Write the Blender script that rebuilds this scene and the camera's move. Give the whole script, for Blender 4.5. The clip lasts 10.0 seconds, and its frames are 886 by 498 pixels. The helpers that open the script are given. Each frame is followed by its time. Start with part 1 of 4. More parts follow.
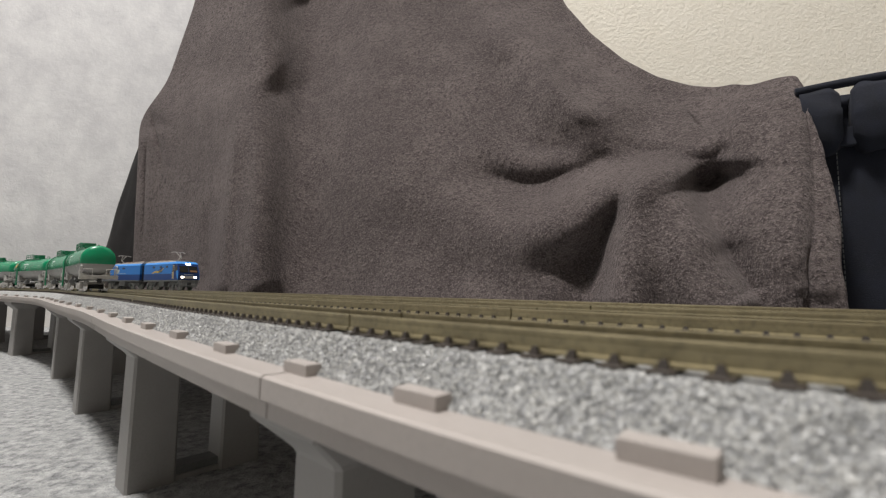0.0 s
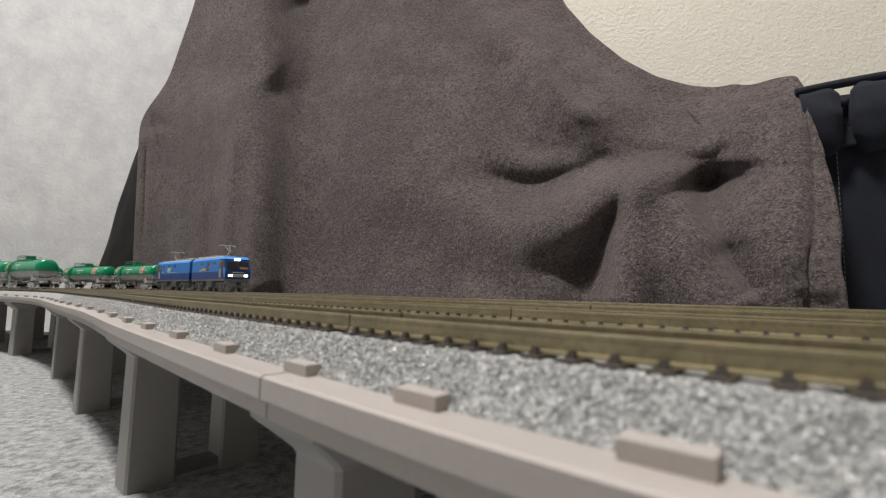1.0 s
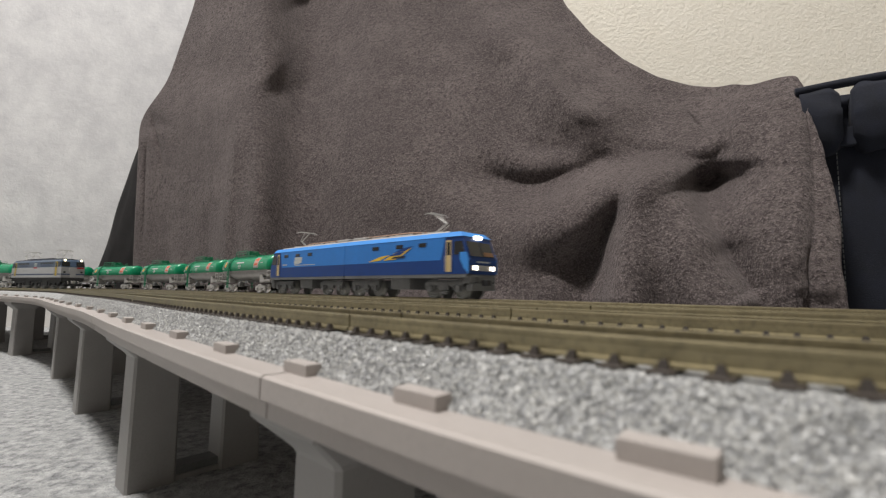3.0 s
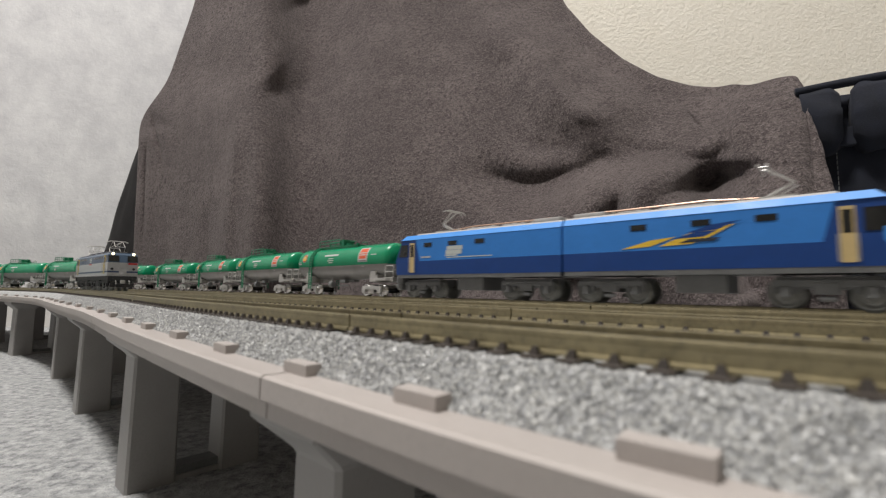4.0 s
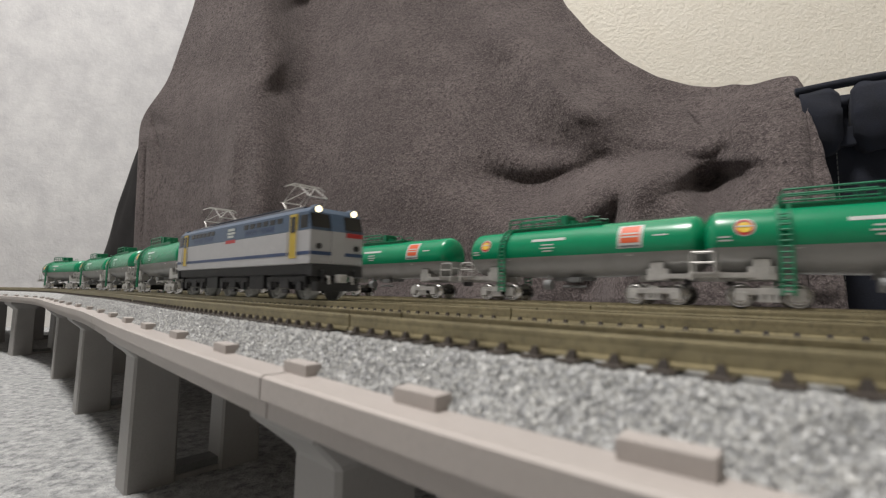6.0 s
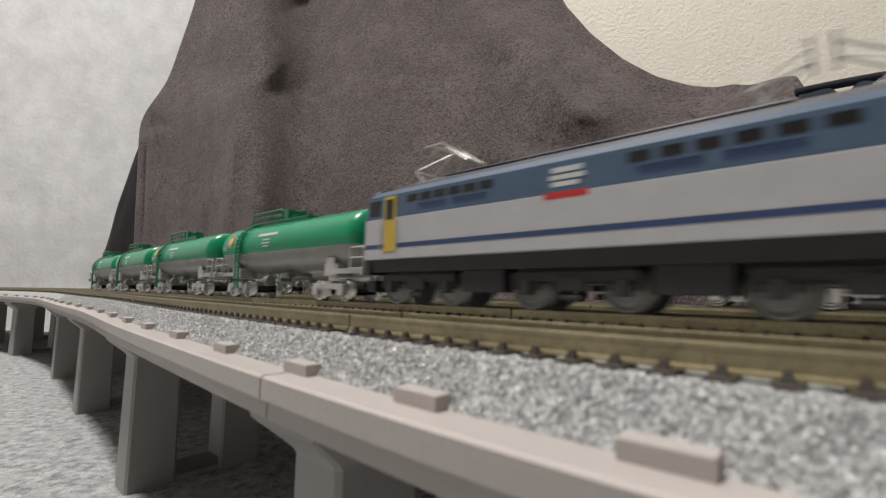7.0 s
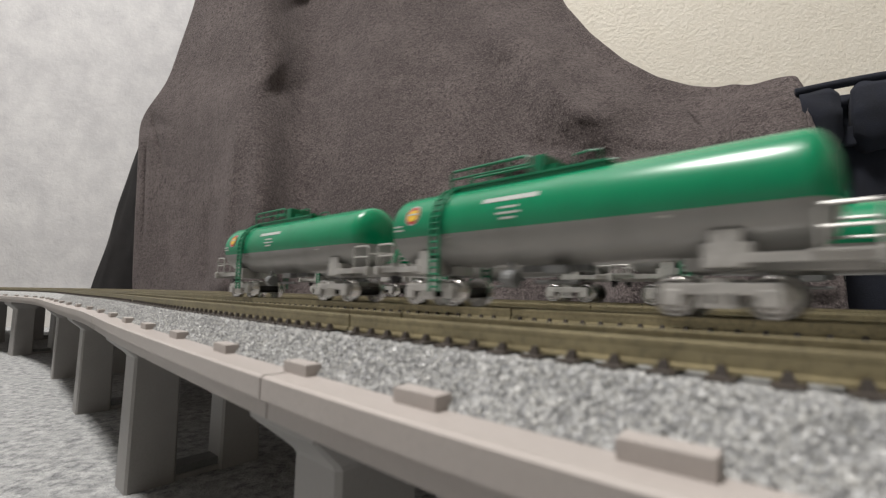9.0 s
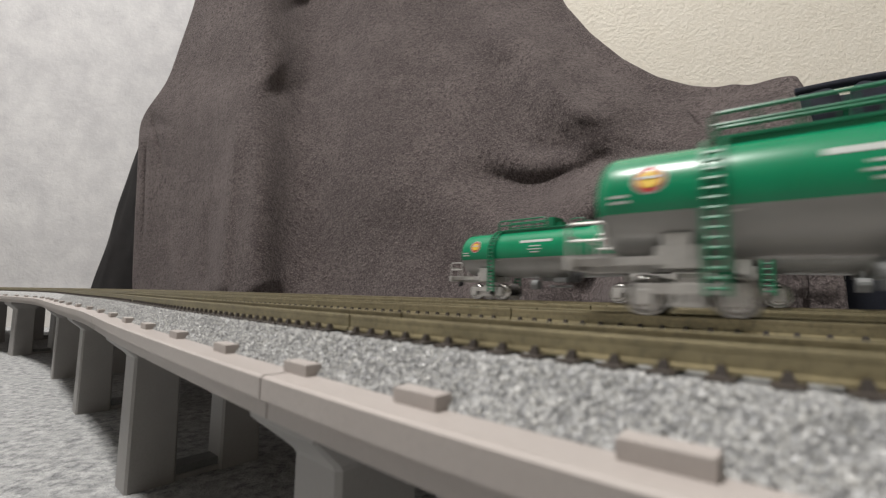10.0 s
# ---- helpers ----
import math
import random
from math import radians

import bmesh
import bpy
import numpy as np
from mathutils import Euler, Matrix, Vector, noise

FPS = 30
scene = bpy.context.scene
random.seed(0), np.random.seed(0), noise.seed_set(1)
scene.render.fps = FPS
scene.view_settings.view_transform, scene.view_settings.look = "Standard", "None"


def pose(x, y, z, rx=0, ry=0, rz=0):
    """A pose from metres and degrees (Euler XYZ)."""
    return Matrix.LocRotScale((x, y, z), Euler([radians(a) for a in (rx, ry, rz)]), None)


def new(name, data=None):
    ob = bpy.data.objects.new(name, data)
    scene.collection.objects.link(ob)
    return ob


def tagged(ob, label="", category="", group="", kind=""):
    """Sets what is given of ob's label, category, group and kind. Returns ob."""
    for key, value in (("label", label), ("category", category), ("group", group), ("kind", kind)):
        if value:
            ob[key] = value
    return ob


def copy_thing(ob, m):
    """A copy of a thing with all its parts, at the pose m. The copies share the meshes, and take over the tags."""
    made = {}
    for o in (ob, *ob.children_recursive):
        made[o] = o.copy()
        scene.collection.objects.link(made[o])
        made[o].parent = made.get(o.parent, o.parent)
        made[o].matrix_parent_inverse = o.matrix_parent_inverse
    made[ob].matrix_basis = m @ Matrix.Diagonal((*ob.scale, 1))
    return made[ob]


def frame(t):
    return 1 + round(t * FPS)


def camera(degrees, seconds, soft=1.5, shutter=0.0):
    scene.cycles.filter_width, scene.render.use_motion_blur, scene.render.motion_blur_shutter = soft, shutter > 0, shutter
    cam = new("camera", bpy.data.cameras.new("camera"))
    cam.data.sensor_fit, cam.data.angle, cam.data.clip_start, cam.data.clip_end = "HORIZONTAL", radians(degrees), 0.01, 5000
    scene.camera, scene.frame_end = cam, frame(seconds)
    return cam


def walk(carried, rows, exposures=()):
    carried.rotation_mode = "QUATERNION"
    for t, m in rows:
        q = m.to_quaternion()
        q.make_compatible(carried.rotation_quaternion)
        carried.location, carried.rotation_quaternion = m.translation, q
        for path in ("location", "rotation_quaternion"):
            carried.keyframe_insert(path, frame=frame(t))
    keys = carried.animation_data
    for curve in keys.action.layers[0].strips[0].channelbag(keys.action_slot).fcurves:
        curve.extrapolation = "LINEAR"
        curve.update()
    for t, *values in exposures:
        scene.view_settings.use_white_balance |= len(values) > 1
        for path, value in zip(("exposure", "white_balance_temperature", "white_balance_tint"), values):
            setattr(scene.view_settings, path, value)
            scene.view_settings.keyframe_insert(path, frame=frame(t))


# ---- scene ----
cam = camera(89.3, 10.0, 1.2, 0.42)

# ---- camera: stands still beside the near rail, just above rail height ----
RAIL = 0.058                      # rail top above the carpet
EYE = (0.0, 0.0, RAIL + 0.00336)
TILT, LEAN = 5.23, 0.725          # degrees upwards, roll
view = Matrix.Translation(EYE) @ pose(0, 0, 0, 90 + TILT, 0, 0) @ pose(0, 0, 0, 0, 0, LEAN)
cam.data.dof.use_dof, cam.data.dof.focus_distance, cam.data.dof.aperture_fstop = True, 0.24, 38.0
walk(cam, [(0.0, view), (10.0, view)], [(0.0, 0.0), (10.0, 0.0)])

# ---- light: one round ceiling lamp in a closed room, little else ----
world = bpy.data.worlds.new("world")
world.use_nodes = True
scene.world = world
world.node_tree.nodes["Background"].inputs[0].default_value = (0.55, 0.57, 0.6, 1)
world.node_tree.nodes["Background"].inputs[1].default_value = 0.012


def ceiling_lamp_light(x, y, z, watts, size, colour):
    data = bpy.data.lights.new("ceiling_lamp_light", "AREA")
    data.shape, data.size, data.energy, data.color = "DISK", size, watts, colour
    ob = new("ceiling_lamp_light", data)
    ob.matrix_world = pose(x, y, z)
    return ob


LAMP = (-0.54, -0.10)
ceiling_lamp_light(LAMP[0], LAMP[1], 2.24, 65, 0.32, (1.0, 0.965, 0.93))

# ---- materials ----


def nodes_of(name):
    m = bpy.data.materials.new(name)
    m.use_nodes = True
    t = m.node_tree
    return m, t, t.nodes["Principled BSDF"]


def mixed(t, fac, a, b):
    n = t.nodes.new("ShaderNodeMix")
    n.data_type = "RGBA"
    for i, v in ((0, fac), (6, a), (7, b)):
        if isinstance(v, (tuple, list, float, int)):
            n.inputs[i].default_value = v if i == 0 else (*v[:3], 1)
        else:
            t.links.new(v, n.inputs[i])
    return n.outputs[2]


def noise_of(t, scale, detail=3.0, rough=0.55, coords="Object"):
    n = t.nodes.new("ShaderNodeTexNoise")
    n.inputs["Scale"].default_value, n.inputs["Detail"].default_value = scale, detail
    n.inputs["Roughness"].default_value = rough
    c = t.nodes.new("ShaderNodeTexCoord")
    t.links.new(c.outputs[coords], n.inputs["Vector"])
    return n.outputs["Fac"]


def ramp(t, fac, lo, hi):
    n = t.nodes.new("ShaderNodeMapRange")
    n.inputs[1].default_value, n.inputs[2].default_value = lo, hi
    t.links.new(fac, n.inputs[0])
    return n.outputs[0]


def bumped(t, shader, height, strength, distance):
    n = t.nodes.new("ShaderNodeBump")
    n.inputs["Strength"].default_value, n.inputs["Distance"].default_value = strength, distance
    t.links.new(height, n.inputs["Height"])
    if shader.inputs["Normal"].is_linked:
        t.links.new(shader.inputs["Normal"].links[0].from_socket, n.inputs["Normal"])
    t.links.new(n.outputs[0], shader.inputs["Normal"])


def material(name, colour, rough=0.5, metal=0.0, vary=0.12, big=60.0, fine=900.0, bump=0.0, depth=0.0001, wear=None):
    """A procedural surface: colour that drifts at a large and a fine scale, and fine relief."""
    m, t, s = nodes_of(name)
    a, b = noise_of(t, big), noise_of(t, fine, 4.0)
    dark = tuple(c * (1 - vary) for c in colour)
    lite = tuple(min(1, c * (1 + vary)) for c in colour)
    col = mixed(t, ramp(t, a, 0.3, 0.7), dark, lite)
    col = mixed(t, ramp(t, b, 0.45, 0.85), col, wear or tuple(c * (1 - vary * 1.5) for c in colour))
    t.links.new(col, s.inputs["Base Color"])
    s.inputs["Metallic"].default_value = metal
    r = t.nodes.new("ShaderNodeMapRange")
    r.inputs[3].default_value, r.inputs[4].default_value = max(0.03, rough - 0.08), min(1, rough + 0.1)
    t.links.new(a, r.inputs[0])
    t.links.new(r.outputs[0], s.inputs["Roughness"])
    if bump:
        bumped(t, s, b, bump, depth)
    return m


def glowing(name, colour, strength):
    m, t, s = nodes_of(name)
    s.inputs["Base Color"].default_value = (*colour, 1)
    s.inputs["Emission Color"].default_value = (*colour, 1)
    s.inputs["Emission Strength"].default_value = strength
    return m


def two_tone(name, upper, lower, height, rough):
    """Tank paint: one colour above a line at a height of the thing, another below."""
    m, t, s = nodes_of(name)
    c = t.nodes.new("ShaderNodeTexCoord")
    x = t.nodes.new("ShaderNodeSeparateXYZ")
    t.links.new(c.outputs["Object"], x.inputs[0])
    g = t.nodes.new("ShaderNodeMath")
    g.operation = "GREATER_THAN"
    g.inputs[1].default_value = height
    t.links.new(x.outputs[2], g.inputs[0])
    d = noise_of(t, 120.0, 4.0)
    f = noise_of(t, 1500.0, 3.0)
    low = mixed(t, ramp(t, d, 0.35, 0.75), lower, tuple(v * 0.82 for v in lower))
    high = mixed(t, ramp(t, d, 0.35, 0.75), upper, tuple(v * 0.88 for v in upper))
    t.links.new(mixed(t, g.outputs[0], low, high), s.inputs["Base Color"])
    s.inputs["Roughness"].default_value = rough
    bumped(t, s, f, 0.12, 0.00004)
    return m


def fleece_material():
    m, t, s = nodes_of("fleece")
    a, b, f = noise_of(t, 42.0, 6.0, 0.7), noise_of(t, 260.0, 4.0, 0.7), noise_of(t, 620.0, 3.0, 0.75)
    p = noise_of(t, 13.0, 7.0, 0.72)
    col = mixed(t, ramp(t, a, 0.36, 0.64), (0.080, 0.066, 0.066), (0.120, 0.100, 0.098))
    col = mixed(t, ramp(t, p, 0.47, 0.62), col, (0.158, 0.133, 0.129))
    col = mixed(t, ramp(t, b, 0.46, 0.60), col, (0.060, 0.049, 0.049))
    col = mixed(t, ramp(t, f, 0.50, 0.66), col, (0.225, 0.190, 0.184))
    t.links.new(col, s.inputs["Base Color"])
    s.inputs["Roughness"].default_value = 0.95
    s.inputs["Specular IOR Level"].default_value = 0.1
    s.inputs["Sheen Weight"].default_value = 0.3
    s.inputs["Sheen Roughness"].default_value = 0.4
    s.inputs["Sheen Tint"].default_value = (0.75, 0.68, 0.67, 1)
    bumped(t, s, a, 0.5, 0.004)
    bumped(t, s, b, 1.0, 0.0030)
    bumped(t, s, f, 1.0, 0.0016)
    return m


def carpet_material():
    m, t, s = nodes_of("carpet")
    a, b, f = noise_of(t, 60.0, 3.0), noise_of(t, 230.0, 4.0, 0.7), noise_of(t, 1300.0, 3.0, 0.7)
    col = mixed(t, ramp(t, b, 0.38, 0.60), (0.167, 0.172, 0.176), (0.546, 0.550, 0.546))
    col = mixed(t, ramp(t, f, 0.4, 0.75), col, (0.370, 0.378, 0.383))
    col = mixed(t, ramp(t, a, 0.45, 0.8), col, (0.387, 0.392, 0.392))
    t.links.new(col, s.inputs["Base Color"])
    s.inputs["Roughness"].default_value = 0.95
    s.inputs["Specular IOR Level"].default_value = 0.1
    bumped(t, s, b, 0.8, 0.003)
    bumped(t, s, f, 0.7, 0.001)
    return m


def wall_material(name, colour, tint, big, relief):
    m, t, s = nodes_of(name)
    a, b, f = noise_of(t, big, 5.0, 0.65), noise_of(t, 170.0, 4.0, 0.6), noise_of(t, 420.0, 2.0)
    col = mixed(t, ramp(t, a, 0.35, 0.68), colour, tint)
    t.links.new(col, s.inputs["Base Color"])
    s.inputs["Roughness"].default_value = 0.8
    bumped(t, s, b, relief, 0.003)
    bumped(t, s, f, relief * 0.6, 0.001)
    return m


def ballast_material():
    m, t, s = nodes_of("ballast_granules")
    v = t.nodes.new("ShaderNodeTexVoronoi")
    v.inputs["Scale"].default_value = 1500.0
    c = t.nodes.new("ShaderNodeTexCoord")
    t.links.new(c.outputs["Object"], v.inputs["Vector"])
    n = noise_of(t, 900.0, 3.0)
    bw = t.nodes.new("ShaderNodeRGBToBW")
    t.links.new(v.outputs["Color"], bw.inputs[0])
    col = mixed(t, ramp(t, bw.outputs[0], 0.15, 0.85), (0.22, 0.225, 0.23), (0.46, 0.46, 0.45))
    col = mixed(t, ramp(t, n, 0.5, 0.8), col, (0.36, 0.37, 0.38))
    t.links.new(col, s.inputs["Base Color"])
    s.inputs["Roughness"].default_value = 0.55
    bumped(t, s, v.outputs["Distance"], 0.7, 0.0005)
    return m


def stone_material():
    m, t, s = nodes_of("ballast_stone")
    g = t.nodes.new("ShaderNodeNewGeometry")
    r = t.nodes.new("ShaderNodeValToRGB")
    t.links.new(g.outputs["Random Per Island"], r.inputs[0])
    r.color_ramp.elements[0].color, r.color_ramp.elements[1].color = (0.22, 0.223, 0.225, 1), (0.56, 0.56, 0.54, 1)
    e = r.color_ramp.elements.new(0.45)
    e.color = (0.29, 0.295, 0.30, 1)
    t.links.new(r.outputs[0], s.inputs["Base Color"])
    s.inputs["Roughness"].default_value = 0.38
    return m


FLEECE, CARPET = fleece_material(), carpet_material()
WALL_GREY = wall_material("grey_wallpaper", (0.60, 0.595, 0.61), (0.74, 0.735, 0.74), 26.0, 0.22)
# this cream is brightened to stand in for warmer light on the wall
WALL_CREAM = wall_material("cream_wallpaper", (0.90, 0.85, 0.745), (0.93, 0.885, 0.785), 30.0, 0.55)
CEILING_PAINT = material("ceiling_paint", (0.78, 0.77, 0.74), 0.8, big=3.0, vary=0.03)
SKIRTING = material("skirting_white", (0.74, 0.72, 0.69), 0.5, big=10.0, vary=0.05)
CONCRETE = material("grey_moulded_plastic", (0.395, 0.36, 0.34), 0.42, big=90.0, fine=1600.0, vary=0.05, bump=0.15, depth=0.00005)
PIER_GREY = material("pier_grey_plastic", (0.30, 0.29, 0.28), 0.45, big=70.0, fine=1500.0, vary=0.06, bump=0.15, depth=0.00005)
BALLAST, STONE = ballast_material(), stone_material()
TIE_BROWN = material("sleeper_brown_plastic", (0.045, 0.036, 0.030), 0.5, big=400.0, fine=3000.0, vary=0.2)
BRASS = material("tarnished_nickel_brass", (0.29, 0.25, 0.15), 0.40, 0.6, vary=0.18, big=220.0, fine=1500.0, bump=0.1, depth=0.00003, wear=(0.17, 0.15, 0.10))
DENIM = material("dark_denim", (0.0075, 0.0095, 0.018), 0.95, vary=0.35, big=80.0, fine=1500.0, bump=0.5, depth=0.0004, wear=(0.018, 0.022, 0.034))
# near-black colour that stands in for shade beside the blanket's west hem
HEM_SHADE = material("hem_shade_charcoal", (0.016, 0.0145, 0.015), 0.95, vary=0.3, big=60.0, fine=1200.0, bump=0.4, depth=0.0004)
THREAD = material("sand_thread", (0.30, 0.22, 0.16), 0.8)
TANK_PAINT = two_tone("tank_green_over_grey", (0.002, 0.235, 0.105), (0.30, 0.30, 0.29), 0.0151, 0.27)
GREEN = material("walkway_green", (0.004, 0.17, 0.08), 0.35, vary=0.1, big=200.0)
SILVER = material("bogie_silver_grey", (0.50, 0.49, 0.47), 0.36, 0.35, vary=0.15, big=300.0)
STEEL = material("bright_wheel_steel", (0.55, 0.54, 0.52), 0.24, 1.0, vary=0.06, big=300.0)
AXLE_BLACK = material("axle_black", (0.012, 0.012, 0.012), 0.45)
DARK_WHEEL = material("dark_wheel_grey", (0.22, 0.225, 0.21), 0.40, 0.3, vary=0.2, big=300.0)
FRAME_GREY = material("underframe_grey", (0.16, 0.165, 0.165), 0.45, vary=0.12, big=200.0)
FRAME_BLACK = material("underframe_black", (0.022, 0.022, 0.024), 0.5, vary=0.2, big=200.0)
NAVY = material("deep_blue_paint", (0.003, 0.042, 0.20), 0.40, vary=0.06, big=150.0)
AZURE = material("azure_paint", (0.025, 0.185, 0.56), 0.5, vary=0.05, big=150.0)
SKY_EDGE = material("bright_blue_paint", (0.045, 0.27, 0.74), 0.5, vary=0.05, big=150.0)
ROOF_GREY = material("roof_grey", (0.40, 0.39, 0.385), 0.5, vary=0.1, big=200.0)
ROOF_DARK = material("roof_dark_blue", (0.022, 0.028, 0.045), 0.5, vary=0.15, big=200.0)
SLATE = material("slate_blue_paint", (0.062, 0.098, 0.155), 0.33, vary=0.06, big=150.0)
CREAM_GREY = material("pale_grey_paint", (0.42, 0.42, 0.43), 0.35, vary=0.05, big=150.0)
STRIPE_BLUE = material("stripe_blue", (0.03, 0.055, 0.135), 0.35, vary=0.05)
DOOR_YELLOW = material("door_yellow", (0.50, 0.36, 0.045), 0.35, vary=0.06, big=200.0)
DOOR_BUFF = material("door_buff", (0.58, 0.44, 0.21), 0.35, vary=0.06, big=200.0)
GLASS_DARK = material("tinted_window", (0.018, 0.018, 0.017), 0.08, vary=0.1)
CAB_BROWN = material("cab_interior_brown", (0.22, 0.12, 0.06), 0.5)
WHITE = material("white_marking", (0.50, 0.53, 0.51), 0.45, vary=0.05, big=400.0)
ORANGE = material("orange_placard", (0.62, 0.10, 0.03), 0.45, vary=0.05, big=400.0)
RED = material("red_plate", (0.45, 0.03, 0.03), 0.4, vary=0.05)
YELLOW = material("emblem_yellow", (0.75, 0.50, 0.05), 0.45, vary=0.05)
COPPER = material("busbar_copper", (0.52, 0.34, 0.25), 0.35, 0.5, vary=0.1)
LAMP_WHITE = glowing("headlight_white", (1.0, 0.93, 0.8), 5.0)
LAMP_WARM = glowing("headlight_warm", (1.0, 0.86, 0.55), 3.0)

# ---- mesh helpers: shapes in millimetres of the model railway ----


def part(name, bm, mat, parent=None, label="", smooth=False, scale=0.001):
    if scale != 1:
        bmesh.ops.scale(bm, vec=(scale,) * 3, verts=bm.verts)
    bmesh.ops.recalc_face_normals(bm, faces=bm.faces)
    data = bpy.data.meshes.new(name)
    bm.to_mesh(data)
    bm.free()
    if smooth:
        data.polygons.foreach_set("use_smooth", [True] * len(data.polygons))
    for one in (mat if isinstance(mat, (list, tuple)) else [mat]):
        data.materials.append(one)
    ob = new(name, data)
    ob.parent = parent
    return tagged(ob, label)


def box(bm, x0, x1, y0, y1, z0, z1, bevel=0.0):
    vs = [bm.verts.new((x, y, z)) for x in (x0, x1) for y in (y0, y1) for z in (z0, z1)]
    fs = [bm.faces.new([vs[i] for i in q]) for q in ((0, 1, 3, 2), (4, 6, 7, 5), (0, 4, 5, 1), (2, 3, 7, 6), (0, 2, 6, 4), (1, 5, 7, 3))]
    if bevel:
        edges = list({e for f in fs for e in f.edges})
        bmesh.ops.bevel(bm, geom=edges, offset=bevel, segments=2, affect="EDGES", profile=0.6)
    return bm


def loft(bm, rings, caps=True, closed=True):
    """Skin a run of rings, each a list of as many points."""
    vs = [[bm.verts.new(p) for p in ring] for ring in rings]
    n = len(rings[0])
    for a, b in zip(vs, vs[1:]):
        for i in range(n if closed else n - 1):
            j = (i + 1) % n
            bm.faces.new((a[i], a[j], b[j], b[i]))
    if caps:
        bm.faces.new(vs[0][::-1])
        bm.faces.new(vs[-1])
    return bm


def rod(bm, points, r, n=6):
    """A bar of round section through the points."""
    pts = [Vector(p) for p in points]
    rings = []
    for i, p in enumerate(pts):
        d = (pts[min(i + 1, len(pts) - 1)] - pts[max(i - 1, 0)]).normalized()
        up = Vector((0, 0, 1)) if abs(d.z) < 0.9 else Vector((1, 0, 0))
        a = d.cross(up).normalized()
        b = d.cross(a)
        rings.append([p + (a * math.cos(k) + b * math.sin(k)) * r for k in (2 * math.pi * j / n for j in range(n))])
    return loft(bm, rings)


def wheel(bm, x, y, r, side, n=20):
    """A wheel with tread and flange; side is -1 or 1, the outer side along y."""
    prof = [(0.0, 1.4), (r * 0.55, 1.4), (r * 0.6, 1.1), (r * 0.82, 1.1), (r * 0.86, 1.5), (r, 1.5), (r * 1.02, 0.1), (r * 1.16, 0.0), (r * 1.16, -0.5), (0.0, -0.5)]
    rings = []
    for k in range(n):
        a = 2 * math.pi * k / n
        rings.append([(x + q * math.cos(a), y + side * w, r + q * math.sin(a)) for q, w in prof[1:-1]])
    rings.append(rings[0])
    loft(bm, rings, caps=False, closed=False)
    for w in (prof[1], prof[-2]):
        bm.faces.new([bm.verts.new((x + w[0] * math.cos(2 * math.pi * k / n), y + side * w[1], r + w[0] * math.sin(2 * math.pi * k / n))) for k in range(n)])
    return bm


def BM():
    return bmesh.new()


# ---- the plan of the line: arc length along the second track, and its bend, shaped to fit the camera's view ----
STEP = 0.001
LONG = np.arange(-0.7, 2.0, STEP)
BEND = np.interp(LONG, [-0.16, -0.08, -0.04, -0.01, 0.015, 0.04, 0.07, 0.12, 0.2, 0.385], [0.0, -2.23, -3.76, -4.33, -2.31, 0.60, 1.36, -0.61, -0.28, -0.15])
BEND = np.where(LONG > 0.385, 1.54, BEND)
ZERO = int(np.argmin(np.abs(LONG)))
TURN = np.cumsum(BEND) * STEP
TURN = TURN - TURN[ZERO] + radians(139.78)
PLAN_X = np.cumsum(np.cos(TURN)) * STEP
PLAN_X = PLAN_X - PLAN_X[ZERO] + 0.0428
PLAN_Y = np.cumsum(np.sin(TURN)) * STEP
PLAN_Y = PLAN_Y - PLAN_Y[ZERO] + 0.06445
GAP = 0.033                       # track spacing
TRACKS = (-0.0362, 0.0, GAP, 2 * GAP)


def lane(off, s):
    """The offset of a track at arc length s: the near track draws closer to its neighbour further out, fitted to the
    view.
    """
    if off > -0.03:
        return off
    t = min(1.0, max(0.0, (s - 0.035) / 0.2))
    return off + 0.0122 * t * t * (3 - 2 * t)


def on_line(s, off, z=0.0):
    """The place on the line at arc length s (metres), off to the far side, z above the rail top."""
    a = float(np.interp(s, LONG, TURN))
    return Vector((float(np.interp(s, LONG, PLAN_X)) + off * math.sin(a), float(np.interp(s, LONG, PLAN_Y)) - off * math.cos(a), RAIL + z))


def pose_on_line(s, off, base):
    """The pose of a vehicle at s on a track, borne by two bogies base metres apart; its x looks towards smaller s."""
    a, b = on_line(s - base / 2, lane(off, s - base / 2)), on_line(s + base / 2, lane(off, s + base / 2))
    d = a - b
    return Matrix.Translation((a + b) / 2) @ Euler((0, 0, math.atan2(d.y, d.x))).to_matrix().to_4x4()


def sweep(bm, profile, s0, s1, off, step=0.006, closed=True, caps=True):
    """A profile of (across, height) in millimetres carried along the line."""
    n = max(1, round((s1 - s0) / step))
    rings = []
    for i in range(n + 1):
        s = s0 + (s1 - s0) * i / n
        mid = lane(off, s)
        most = 99 if off > -0.03 else -16.6 - mid * 1000
        rings.append([on_line(s, mid + min(o, most) / 1000, z / 1000) for o, z in profile])
    return loft(bm, rings, caps, closed)

# ---- the room ----


def slab(name, pts, z0, z1, mat, label=""):
    """An upright or flat block over a four-cornered plan."""
    bm = BM()
    loft(bm, [[(x, y, z0) for x, y in pts], [(x, y, z1) for x, y in pts]])
    ob = part(name, bm, mat, None, label, scale=1)
    return tagged(ob, label, kind="structure")


